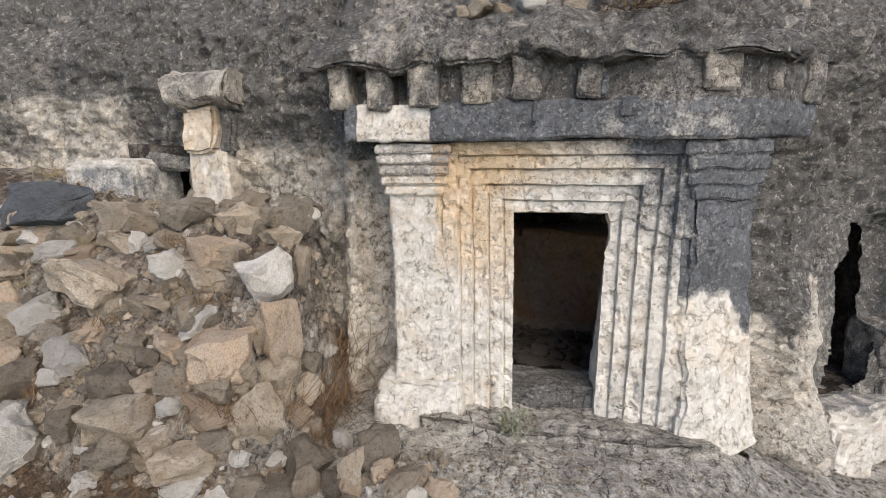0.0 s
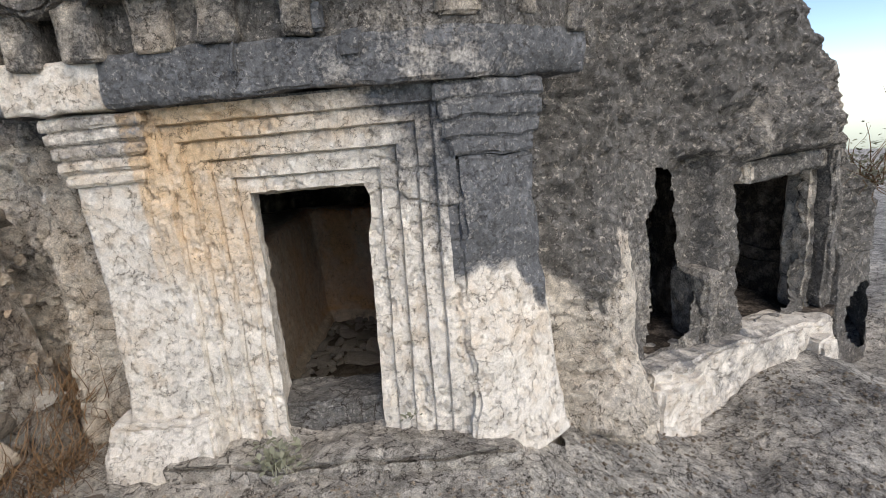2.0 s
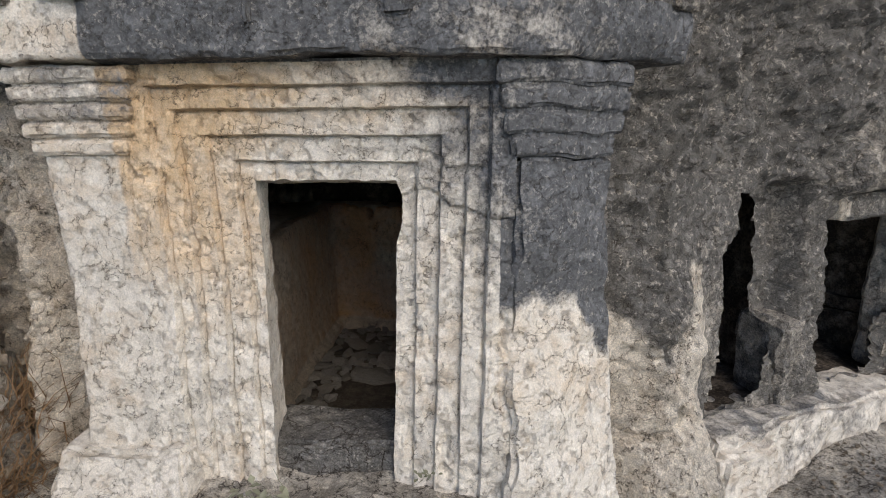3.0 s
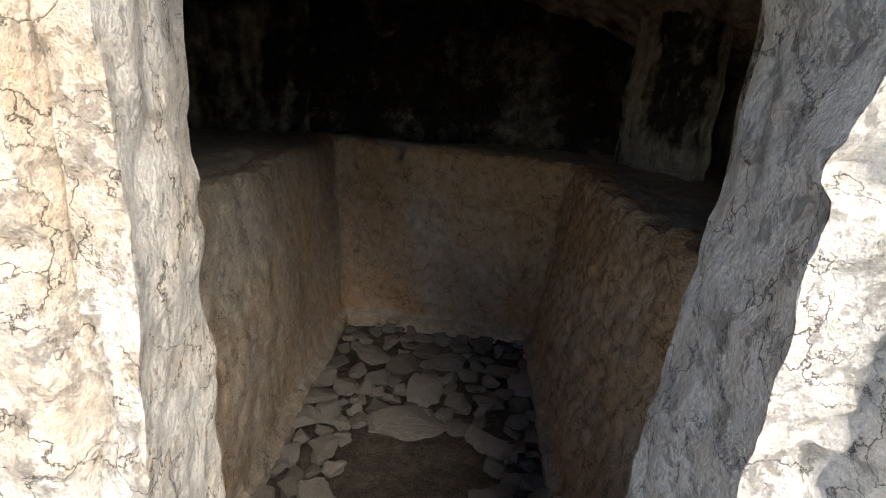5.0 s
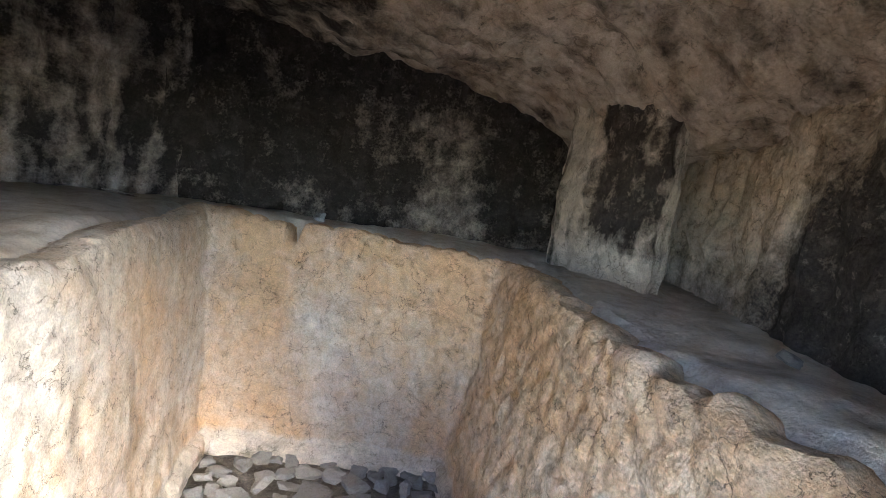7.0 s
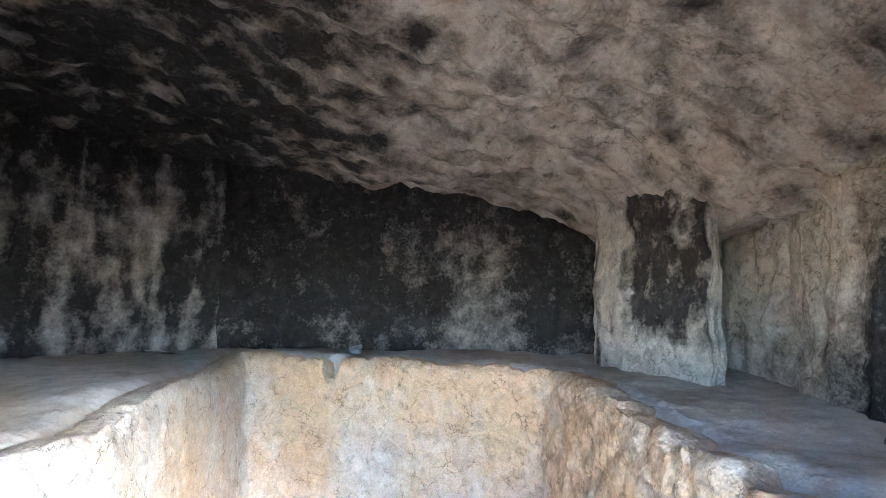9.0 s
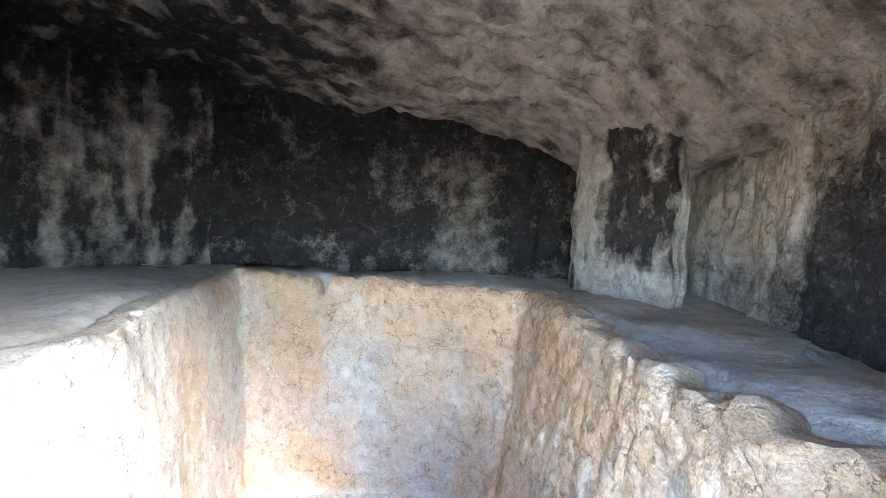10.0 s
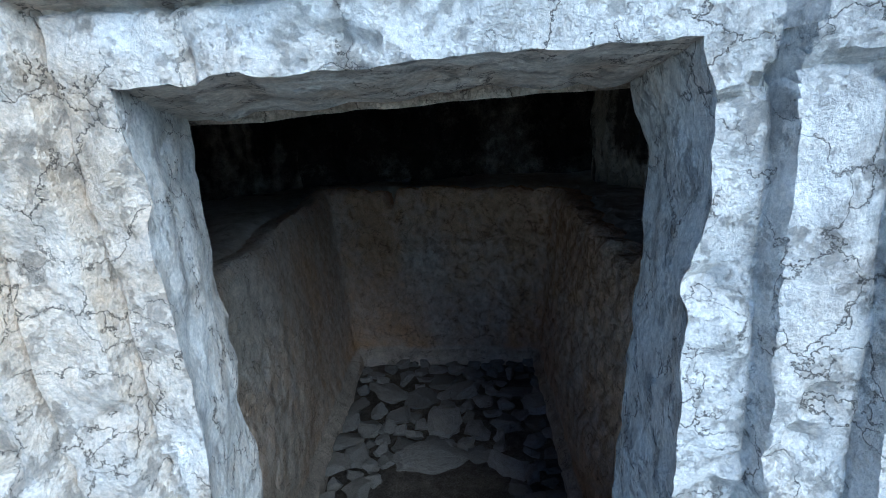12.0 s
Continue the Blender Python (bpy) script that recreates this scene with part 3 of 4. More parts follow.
def cornice_shape(u, v, z):
    f = (z - 2.28) / 0.30
    out = smooth(v, -0.1, 0.2)
    chip = (0.09 - 0.06 * smooth(u, -0.2, -0.5)) * fbm((u, 0, z), 2.6) + 0.03 * smooth(u, -0.2, -0.5) + 0.04 * fbm((u, 2, z), 9.0)
    return (u, v + out * (chip - 0.26 * max(0.0, f - 0.25)), z + 0.05 * fbm((u, 1, 0), 2.0) * f + 0.03 * fbm((u, v, 0), 6))


part("frieze", block("frieze", (-1.30, -0.69, -0.16, 0.05, 2.05, 2.32), 0.025, CLIFF, rough=0.012, wear=0.01), tomb, "recessed wall between the dentils")
part("frieze", block("frieze", (-0.72, 1.41, -0.16, 0.175, 2.05, 2.32), 0.02, CLIFF, rough=0.014, wear=0.008, shape=lambda u, v, z: (u, v + (0.03 * smooth(u, 0.2, 0.5) if v > 0 else 0), z)), tomb, "eroded grey wall between the dentils")
part("cornice", block("cornice", (-1.45, 1.52, -0.6, 0.27, 2.28, 2.58), 0.018, CLIFF, rough=0.03, wear=0.03, shape=cornice_shape), tomb, "broken eroded cornice ledge")
# lichen growths and a slot on the lintel
for u, z, w, hgt in ((-0.14, 2.02, 0.03, 0.14), (0.35, 2.04, 0.10, 0.11), (0.22, 2.16, 0.06, 0.10)):
    part("lichen_patch", block("lichen_patch", (u - w / 2, u + w / 2, 0.17, 0.222, z - hgt / 2, z + hgt / 2), 0.012, LIMESTONE, rough=0.012, wear=0.02, mark=lambda a, b: (1.0, 0.0)), tomb, "black lichen growth")

# ---- small tomb on the bank ----
small = thing("small_tomb", "broken front of a small rock tomb, cream and grey", "tomb front", kind="structure")
flat = lambda u, v, z: (u, -v, z)
part("post", block("post", (-2.86, -2.52, -0.75, -0.22, 1.2, 1.84), 0.025, LIMESTONE, place=flat, rough=0.012, wear=0.02, mark=lambda u, z: (0.12, 0.35)), small)
part("neck_block", block("neck_block", (-2.86, -2.56, -0.75, -0.16, 1.82, 2.13), 0.025, LIMESTONE, place=flat, rough=0.02, wear=0.04, mark=lambda u, z: (0.2, 0.6)), small, "broken ochre stone block")
part("neck_block", block("neck_block", (-2.58, -2.46, -0.75, -0.24, 1.80, 2.12), 0.025, CLIFF, place=flat, rough=0.015, wear=0.03, mark=lambda u, z: (0.85, 0.1)), small)
part("head_block", block("head_block", (-2.96, -2.40, -0.8, -0.10, 2.12, 2.40), 0.025, CLIFF, place=flat, rough=0.02, wear=0.06,
                         shape=lambda u, v, z: (u, v - 0.1 * smooth(z, 2.3, 2.42) - 0.12 * smooth(z, 2.2, 2.1), z), mark=lambda u, z: (0.45, 0.1)), small, "grey weathered head block")
part("beam", block("beam", (-3.3, -2.8, -0.8, -0.27, 1.68, 1.80), 0.025, CLIFF, place=flat, rough=0.02, wear=0.03, mark=lambda u, z: (0.7, 0.2)), small)
small.location.x = 0.11
slab = tagged(new("stone_block", block("stone_block", (-3.74, -3.08, -0.55, -0.05, 1.30, 1.76), 0.03, LIMESTONE, place=flat, rough=0.014, wear=0.04, mark=lambda u, z: (0.32 + 0.5 * (z < 1.72) * 0.5, 0.1))),
              "squared grey limestone block with a pale top", "stone block")

# ---- burial chamber ----
RIM, FLOOR = 0.92, -0.25


def rim_x(side, y):
    if side < 0:
        return -0.72 - 0.06 * y
    return 0.66 - 0.34 * smooth(y, 0.2, 1.3) * 0.55 + 0.06 * smooth(y, 1.4, 2.4)


def foot_x(side, y):
    return -0.70 - 0.033 * y if side < 0 else 0.42 + 0.01 * y


def back_y(s, low):
    """The back face of the pit: s across, low 0 at the rim and 1 at the floor."""
    return (2.80 - 0.42 * s) * (1 - low) + (2.66 - 0.12 * s) * low


def rim_z(k):
    return RIM + 0.016 * fbm((k, 0, 0), 3.0) + 0.010 * fbm((k, 4, 0), 10.0) - 0.014 * smooth(fbm((k, 9, 0), 4.0), 0.2, 0.6)


def worn(q, a=0.03, b=0.016):
    q = Vector(q)
    return tuple(q + noise.noise_vector(q * 2.4) * a + noise.noise_vector(q * 8) * b + noise.noise_vector(q * 24) * b * 0.45)


FRONT = 0.24


def pit_line(low, n=300, ease=0.05):
    """The pit's outline at one height, from the doorway round the back and to the doorway again, with rounded corners."""
    yl, yr = back_y(0, low), back_y(1, low)
    pts = []
    for k in range(n):
        y = FRONT + (yl - FRONT) * k / n
        pts.append((rim_x(-1, y) * (1 - low) + foot_x(-1, y) * low, y))
    xl, xr = [rim_x(q, e) * (1 - low) + foot_x(q, e) * low for q, e in ((-1, yl), (1, yr))]
    for k in range(n):
        t = k / n
        pts.append((xl + (xr - xl) * t, back_y(t, low)))
    for k in range(n + 1):
        y = yr + (FRONT - yr) * k / n
        pts.append((rim_x(1, y) * (1 - low) + foot_x(1, y) * low, y))
    p = np.array(pts)
    d = np.concatenate(([0], np.cumsum(np.hypot(*(p[1:] - p[:-1]).T))))
    w = np.linspace(-ease, ease, 9)
    return lambda t: p_at(p, d, t, n, w)


def p_at(p, d, t, n, w):
    c = np.interp(t * n, np.arange(len(d)), d)
    reach = min(1.0, c / 0.12, (d[-1] - c) / 0.12)
    q = c + w * reach
    return float(np.interp(q, d, p[:, 0]).mean()), float(np.interp(q, d, p[:, 1]).mean())


def chips(t, z):
    """Lumps and breaks along the rim, coarse beside the doorway on the far bench."""
    dist = noise.voronoi(Vector((t * 11 + 0.3 * fbm((t, z, 0), 6.0), z * 9 + 0.3 * fbm((t, z, 5), 6.0), 3.0)))[0]
    return min(0.3, dist[1] - dist[0]) / 0.3 - 0.7


LINES = [pit_line(k / 12) for k in range(13)]


def pit_place(t, f):
    """t 0 to 1 along one bench, 1 to 2 along the back, 2 to 3 along the other; f 0 to 1 up the face, past 1 over the top."""
    low = min(1.0, max(0.0, 1 - f))
    k = min(11, int(low * 12))
    r = low * 12 - k
    (xa, ya), (xb, yb) = LINES[k](t), LINES[k + 1](t)
    x, y = xa + (xb - xa) * r, ya + (yb - ya) * r
    e = 0.01
    (x1, y1), (x2, y2) = LINES[0](max(0, t - e)), LINES[0](min(3, t + e))
    out = Vector((y1 - y2, x2 - x1, 0)).normalized()
    crumble = smooth(t, 1.9, 2.2)
    top = rim_z(t * 1.8) - 0.10 * smooth(abs(t - 1.30), 0.035, 0.012) + (0.012 + crumble * 0.022) * chips(t * 1.6, 0)
    z = FLOOR + (top - FLOOR) * min(f, 1.0)
    q = Vector((x, y, z))
    # a shallow ledge two thirds up, a raised fillet along the floor
    band = smooth(t, 0.85, 1.05) * smooth(t, 2.15, 1.95)
    q += out * (-0.02 * smooth(f, 0.73 + 0.02 * fbm((t * 3, 0, 0), 2.0), 0.70) * band + 0.014 * fbm((t * 3, f, 2), 2.5))
    q -= out * (0.045 * smooth(f, 0.085, 0.05))
    if f > 0.96:
        q += out * 0.02 * ((f - 0.96) / 0.04) ** 2 if f <= 1 else out * (0.02 + 1.3 * (f - 1))
        if f > 1:
            q.z -= 0.035 * smooth(f, 1.03, 1.13)
    lump = chips(t * 2.2, f * 1.2)
    q -= out * (0.005 + 0.012 * crumble) * lump * min(1, f * 5)
    return worn(q, 0.02, 0.007)


def pit_mark(t, f):
    grey = smooth(f, 0.62, 0.3) * smooth(f, 0.02, 0.25) * (0.2 + 0.5 * fbm((t * 3, 9, f), 1.6))
    # less ochre on the first bench near the doorway: daylight painted as paler stone
    och = 0.72 + 0.4 * fbm((t * 3, 5, f), 1.5) + 0.25 * smooth(t, 1.1, 1.5) * smooth(f, 0.6, 0.95) - 0.3 * smooth(t, 1.0, 0.6) - 0.7 * smooth(f, 0.11, 0.07) - 0.5 * max(0, grey)
    return (0.02 + 0.12 * fbm((t * 3, 1, f), 2) + 0.2 * max(0, grey) + 0.2 * smooth(f, 0.10, 0.06), och)


benches = thing("burial_benches", "rock-cut benches round a sunken floor, worn ochre limestone", "bench", kind="structure")
part("bench_face", sheet("bench_face", span(0, 3, 0.0075), span(-0.03, 0.9, 0.0155) + span(0.91, 1.13, 0.01), pit_place, PLASTER, pit_mark), benches)


def top_mark(a, b):
    return (0.12 + 0.2 * fbm((a, b, 1), 2), 0.2)


def bench_top(side, out):
    def place(t, f):
        y = FRONT + (back_y(0 if side < 0 else 1, 0) - FRONT) * t
        x0 = rim_x(side, y) + side * 0.03
        far = out if y > (0.82 if side < 0 else 0.73) else (-1.10 if side < 0 else 0.76)
        x = x0 + (far - x0) * f
        q = worn((x, y, RIM - 0.05 * smooth(abs(x - x0), 0.14, 0.05)), 0.02, 0.012)
        return q
    return place


part("bench_top", sheet("bench_top", span(0, 1.03, 0.008), span(0, 1, 0.02), bench_top(-1, -2.2), DUST, top_mark), benches, "pale dusty bench top")
part("bench_top", sheet("bench_top", span(0, 1.03, 0.008), span(0, 1, 0.05), bench_top(1, 1.42), DUST, top_mark), benches, "dusty bench top with a crumbled edge")


def back_top(x, f):
    yl, yr = back_y(0, 0), back_y(1, 0)
    xl, xr = rim_x(-1, yl), rim_x(1, yr)
    s = (x - xl) / (xr - xl)
    y = yl + (yr - yl) * s + 0.03
    z = RIM - 0.05 * smooth(0.9 * f, 0.14, 0.05) * (-0.1 <= s <= 1.1) - 0.08 * smooth(abs(s - 0.30), 0.05, 0.015) * smooth(f, 0.2, 0.1)
    return worn((x, y + 0.9 * f, z - 0.004), 0.02, 0.012)


part("bench_top", sheet("bench_top", span(-2.1, 1.40, 0.0176), span(0, 1, 0.04), back_top, DUST, top_mark), benches, "dusty bench top with a notched edge")

floor = new("chamber_floor", sheet("chamber_floor", span(-1.2, 0.9, 0.025), span(0.2, 2.9, 0.025), lambda x, y: worn((x, y, FLOOR), 0.015, 0.008), EARTH, lambda x, y: (0.45 + 0.2 * fbm((x, y, 0), 3), 0.1)))
tagged(floor, "dark dusty earth floor of the chamber", "floor", kind="structure")


def vault(x, y):
    z = 2.02 - 0.20 * smooth(y, 1.2, 3.0) - 0.15 * (min(0.95, max(-1.3, x)) + 0.16) - 0.26 * smooth(x, 0.6, 1.2)
    flake = 0.5 - noise.voronoi(Vector((x * 4 + 0.8 * fbm((x, y, 1), 3.0), y * 9, 0)))[0][0]
    return z + 0.05 * fbm((x, y, 0), 1.8) + 0.03 * fbm((x, y, 3), 5.0) + 0.015 * fbm((x, y, 7), 15.0) + 0.05 * flake


def soot(x, y):
    return (0.85 + 0.3 * fbm((x, 3, y), 1.5) + 0.5 * fbm((x, 3, 1.6 * y), 6) - 0.64 * smooth(x, -0.8, 0.5) - 0.1 * smooth(y, 1.0, 0.5), 0.25)


ceiling = new("ceiling", sheet("ceiling", span(-2.4, 1.6, 0.02), span(0.2, 3.5, 0.02), lambda x, y: (x, y, vault(x, y)), SOOT_SHADE, soot, lambda x, y: y < 0.8 and not -1.16 < x < 0.8))
tagged(ceiling, "low smoke-blackened rock ceiling with pale scars", "ceiling", kind="structure")


def wall_sheet(name, corners, mark, label, z0=-0.4, hole=None, a=0.04, b=0.022, mat=None, folds=0.0):
    """A rock wall of the chamber along a line of corners in the plan."""
    lens = [math.dist(p, q) for p, q in zip(corners, corners[1:])]

    def place(d, z):
        k, r = 0, d
        while k < len(lens) - 1 and r > lens[k]:
            r -= lens[k]
            k += 1
        p, q = corners[k], corners[k + 1]
        x, y = p[0] + (q[0] - p[0]) * r / lens[k], p[1] + (q[1] - p[1]) * r / lens[k]
        if folds:
            # worn upright runnels, and flakes between them
            d2 = folds * (fbm((d, 6, z * 0.16), 7.0) + 0.6 * (0.5 - noise.voronoi(Vector((d * 9, z * 5, 1)))[0][0]))
            x, y = x + d2 * (q[1] - p[1]) / lens[k], y - d2 * (q[0] - p[0]) / lens[k]
        return worn((x, y, z), a, b)
    return tagged(new(name, sheet(name, span(0, sum(lens), 0.02), span(z0, 2.25, 0.025), place, mat or SOOT_SHADE, mark, hole)), label, "wall", kind="structure")


wall_sheet("wall_west", [(-2.0, 0.75), (-2.08, 2.1), (-1.85, 2.6), (-1.45, 3.02), (-1.1, 3.14)],
           lambda d, z: (0.72 + 0.5 * fbm((d, 1, z * 0.15), 7.0) + 0.25 * fbm((d, 1, z * 0.6), 12) - 0.22 * smooth(z, 1.25, 0.95) + 0.15 * smooth(d, 0.6, 1.6), 0.25), "soot-stained rock wall with pale vertical streaks", 0.6, folds=0.05)
wall_sheet("wall_north", [(-1.25, 3.12), (0.0, 3.08), (1.45, 2.84)],
           lambda d, z: (0.94 + 0.16 * fbm((d, 1, z), 3.0) + 0.14 * fbm((d, 4, z), 8.0) - 0.17 * smooth(d, 1.2, 1.5) * smooth(d, 2.0, 1.7) * smooth(z, 1.75, 1.5) - 0.08 * smooth(z, 1.2, 0.95), 0.12),
           "blackened rough rock wall with a grey patch", 0.6, folds=0.035)
wall_sheet("wall_east", [(1.40, 3.1), (1.26, 1.9), (1.09, 1.5), (1.04, 0.7)],
           lambda d, z: (0.05 + 0.7 * smooth(d, 1.3, 1.9) * smooth(z, 1.85, 1.25) + 0.35 * smooth(z, 1.35, 1.0) + 0.25 * fbm((d, 1, z * 0.4), 3.0), 0.4), "ochre rock wall with a soot-dark corner", 0.6, mat=PLASTER, folds=0.04)
wall_sheet("wall_south", [(-2.05, 0.80), (-1.16, 0.80), (-1.14, 0.27), (0.78, 0.27), (0.80, 0.75), (1.14, 0.75)], lambda d, z: (0.3, 0.4), "inner face of the doorway wall",
           -0.5, hole=lambda d, z: 1.42 + 0.76 < d < 1.42 + 1.47 and 0.22 < z < 1.41, a=0.006, b=0.006, mat=PLASTER)

# stub of a broken partition between ceiling and bench
stub_plan = ((0.79, 2.55), (0.82, 2.32), (0.88, 2.08), (0.96, 1.93), (1.03, 1.95), (1.12, 2.2), (1.14, 2.8), (0.9, 2.85))
verts, faces, marks = [], [], []
ring = []
for k in range(len(stub_plan)):
    a, b = stub_plan[k], stub_plan[(k + 1) % len(stub_plan)]
    for s in range(12):
        ring.append((a[0] + (b[0] - a[0]) * s / 12, a[1] + (b[1] - a[1]) * s / 12, (k + s / 12) / len(stub_plan)))
rows = span(0.90, 1.95, 0.02)
for z in rows:
    for x, y, along in ring:
        f = 1.0 - 0.06 * smooth(z, 1.3, 1.6) + 0.25 * smooth(z, 1.58, 1.75)
        cx, cy = 1.0, 2.45
        q = Vector((cx + (x - cx) * f, cy + (y - cy) * f, z))
        if z < 0.93:
            q.z += 0.05 * noise.noise(Vector((x * 9, y * 9, 0))) - 0.01
        q += noise.noise_vector(q * 5) * 0.018 + noise.noise_vector(q * 16) * 0.012
        q += Vector((-0.5, -0.8, 0)) * 0.06 * (0.45 - noise.voronoi(Vector((along * 22, z * 7, 2)))[0][0])
        verts.append(tuple(q))
        dark = smooth(along, 0.10, 0.2) * smooth(along, 0.44, 0.36) * smooth(z, 0.98, 1.2)
        # soot and random grey; the last term paints a shadow gap down one edge
        marks.append((0.18 + 0.62 * dark + 0.45 * fbm((x * 3, y * 3, z * 1.2), 6.0) + 0.4 * smooth(along, 0.03, 0.0), 0.02))
m = len(ring)
for j in range(len(rows) - 1):
    for k in range(m):
        faces.append((j * m + k, j * m + (k + 1) % m, (j + 1) * m + (k + 1) % m, (j + 1) * m + k))
tagged(new("partition_stub", mesh_from("partition_stub", verts, faces, PLASTER, marks)), "broken rock partition stub, pale grey with black soot", "pillar", kind="structure")

# ---- loose stones ----
rng = random.Random(7)


def stone_mesh(seed, flat_top=False, cell=0.08):
    """An angular piece of broken limestone, one metre across before it is scaled."""
    r = random.Random(seed)
    bm = bmesh.new()
    for _ in range(13):
        d = Vector((r.gauss(0, 1), r.gauss(0, 1), r.gauss(0, 1) * (0.6 if flat_top else 1))).normalized()
        d = Vector([math.copysign(abs(c) ** 0.7, c) for c in d]) * 0.5 * r.uniform(0.85, 1.0)
        bm.verts.new(d)
    hull = bmesh.ops.convex_hull(bm, input=bm.verts)
    bmesh.ops.delete(bm, geom=list({g for g in hull["geom_interior"] + hull["geom_unused"] if isinstance(g, bmesh.types.BMVert)}), context="VERTS")
    bmesh.ops.dissolve_limit(bm, angle_limit=radians(14), verts=bm.verts, edges=bm.edges)
    bmesh.ops.bevel(bm, geom=bm.edges[:], offset=0.022, segments=1, affect="EDGES")
    bmesh.ops.triangulate(bm, faces=bm.faces[:])
    bmesh.ops.subdivide_edges(bm, edges=[e for e in bm.edges if e.calc_length() > cell], cuts=1, use_grid_fill=True)
    bmesh.ops.subdivide_edges(bm, edges=[e for e in bm.edges if e.calc_length() > cell], cuts=1, use_grid_fill=True)
    off = Vector((seed * 3.1, 0, 0))
    for v in bm.verts:
        v.co += noise.noise_vector(v.co * 3 + off) * 0.09 + noise.noise_vector(v.co * 8 + off) * 0.045 + noise.noise_vector(v.co * 19 + off) * 0.022
    bmesh.ops.triangulate(bm, faces=bm.faces[:])
    me = bpy.data.meshes.new("stone")
    bm.to_mesh(me)
    bm.free()
    me.polygons.foreach_set("use_smooth", [True] * len(me.polygons))
    me.set_sharp_from_angle(angle=radians(24))
    return me


SHAPES, CHIPS = {}, {}
for tone in STONE:
    SHAPES[tone] = []
    for k in range(5):
        me = stone_mesh(k + 11 * len(SHAPES), tone == "dusty")
        me.materials.append(STONE[tone])
        SHAPES[tone].append(me)
    CHIPS[tone] = [stone_mesh(k + 7 * len(SHAPES), False, 0.3) for k in range(4)]
WORDS = {"white": "pale white broken limestone rubble stone", "cream": "cream broken limestone rubble stone", "ochre": "ochre-stained broken limestone rubble stone", "grey": "grey weathered limestone rubble stone",
         "blue": "large blue-grey boulder on the rubble bank", "dusty": "flat dusty grey stone on the chamber floor"}


def stone(x, y, w, h, tone, z=None, deep=None, group="rubble bank", sink=0.14, turn=None):
    ob = new("rubble_stone", rng.choice(SHAPES[tone]))
    base = ground_at(x, y) if z is None else z
    ob.location = (x, y, base + h * (0.5 - sink))
    ob.rotation_euler = (rng.uniform(-0.3, 0.3), rng.uniform(-0.3, 0.3), rng.uniform(0, 6.28) if turn is None else turn)
    ob.scale = (w * 1.22, deep or w * rng.uniform(0.8, 1.1), h * 1.22)
    return tagged(ob, WORDS[tone], "stone", group)


# the large stones of the bank, one by one
stone(-1.69, -0.55, 0.32, 0.32, "white")
stone(-1.62, -0.22, 0.17, 0.26, "cream")
stone(-1.69, -0.16, 0.26, 0.30, "grey")
stone(-2.18, 0.19, 0.25, 0.17, "cream")
stone(-1.59, -0.64, 0.30, 0.53, "ochre")
stone(-2.39, -0.50, 0.23, 0.21, "white")
stone(-2.72, -0.36, 0.14, 0.16, "white")
stone(-2.13, -0.42, 0.29, 0.25, "ochre")
stone(-2.08, -0.71, 0.17, 0.12, "white")
stone(-2.34, -0.67, 0.17, 0.10, "cream")
stone(-2.85, -0.66, 0.53, 0.39, "cream")
stone(-3.21, -0.72, 0.18, 0.20, "grey")
stone(-2.94, -0.85, 0.20, 0.17, "grey")
stone(-3.21, -0.94, 0.17, 0.20, "ochre")
stone(-1.75, -0.89, 0.34, 0.34, "ochre")
stone(-1.65, -0.74, 0.14, 0.13, "cream")
stone(-1.56, -0.91, 0.25, 0.34, "cream")
stone(-1.83, -1.16, 0.35, 0.20, "cream")
stone(-2.28, -1.12, 0.37, 0.27, "cream")
stone(-2.42, -0.98, 0.29, 0.19, "grey")
stone(-2.91, -1.22, 0.31, 0.41, "white")
stone(-2.00, -1.02, 0.17, 0.12, "white")
stone(-1.78, -1.00, 0.12, 0.08, "white")
stone(-1.01, -0.87, 0.21, 0.21, "cream")
stone(-0.94, -0.73, 0.25, 0.25, "grey")
stone(-1.20, -0.65, 0.12, 0.15, "white")
stone(-1.50, -0.47, 0.21, 0.18, "cream")
stone(-0.73, -0.90, 0.24, 0.15, "cream")
stone(-3.55, -0.28, 0.62, 0.34, "blue")
stone(-2.96, -0.25, 0.47, 0.24, "cream")
stone(-2.47, -0.20, 0.35, 0.23, "grey")
stone(-3.67, -0.47, 0.35, 0.16, "cream")
stone(-2.15, -0.22, 0.22, 0.19, "cream")
stone(-2.27, -0.87, 0.19, 0.13, "grey")
stone(-1.54, -0.68, 0.17, 0.13, "cream")
stone(-2.61, -1.12, 0.19, 0.19, "grey")
stone(-1.42, -0.54, 0.14, 0.14, "cream")
stone(-1.60, -1.05, 0.12, 0.09, "white")
stone(-2.74, -0.83, 0.17, 0.14, "cream")
stone(-1.98, -0.91, 0.16, 0.13, "cream")
stone(-1.27, -0.97, 0.21, 0.15, "cream")
stone(-1.12, -0.94, 0.18, 0.12, "grey")
stone(-1.53, -1.09, 0.15, 0.12, "cream")
stone(-0.55, -0.88, 0.18, 0.12, "ochre")
# smaller ones between them
for k in range(190):
    x, y = rng.uniform(-3.9, -1.48), rng.uniform(-1.5, 0.1)
    if k % 5 == 0:
        x, y = rng.uniform(-2.2, -0.7), rng.uniform(-1.5, -0.75)
    if x < -2.8:
        y = -0.3 - 0.75 * abs(y + 0.2)
    w = rng.choice((0.12, 0.14, 0.16, 0.2, 0.24, 0.28))
    stone(x, y, w, w * rng.uniform(0.55, 0.9), rng.choice(("white", "cream", "cream", "ochre", "grey", "grey")), sink=0.35)


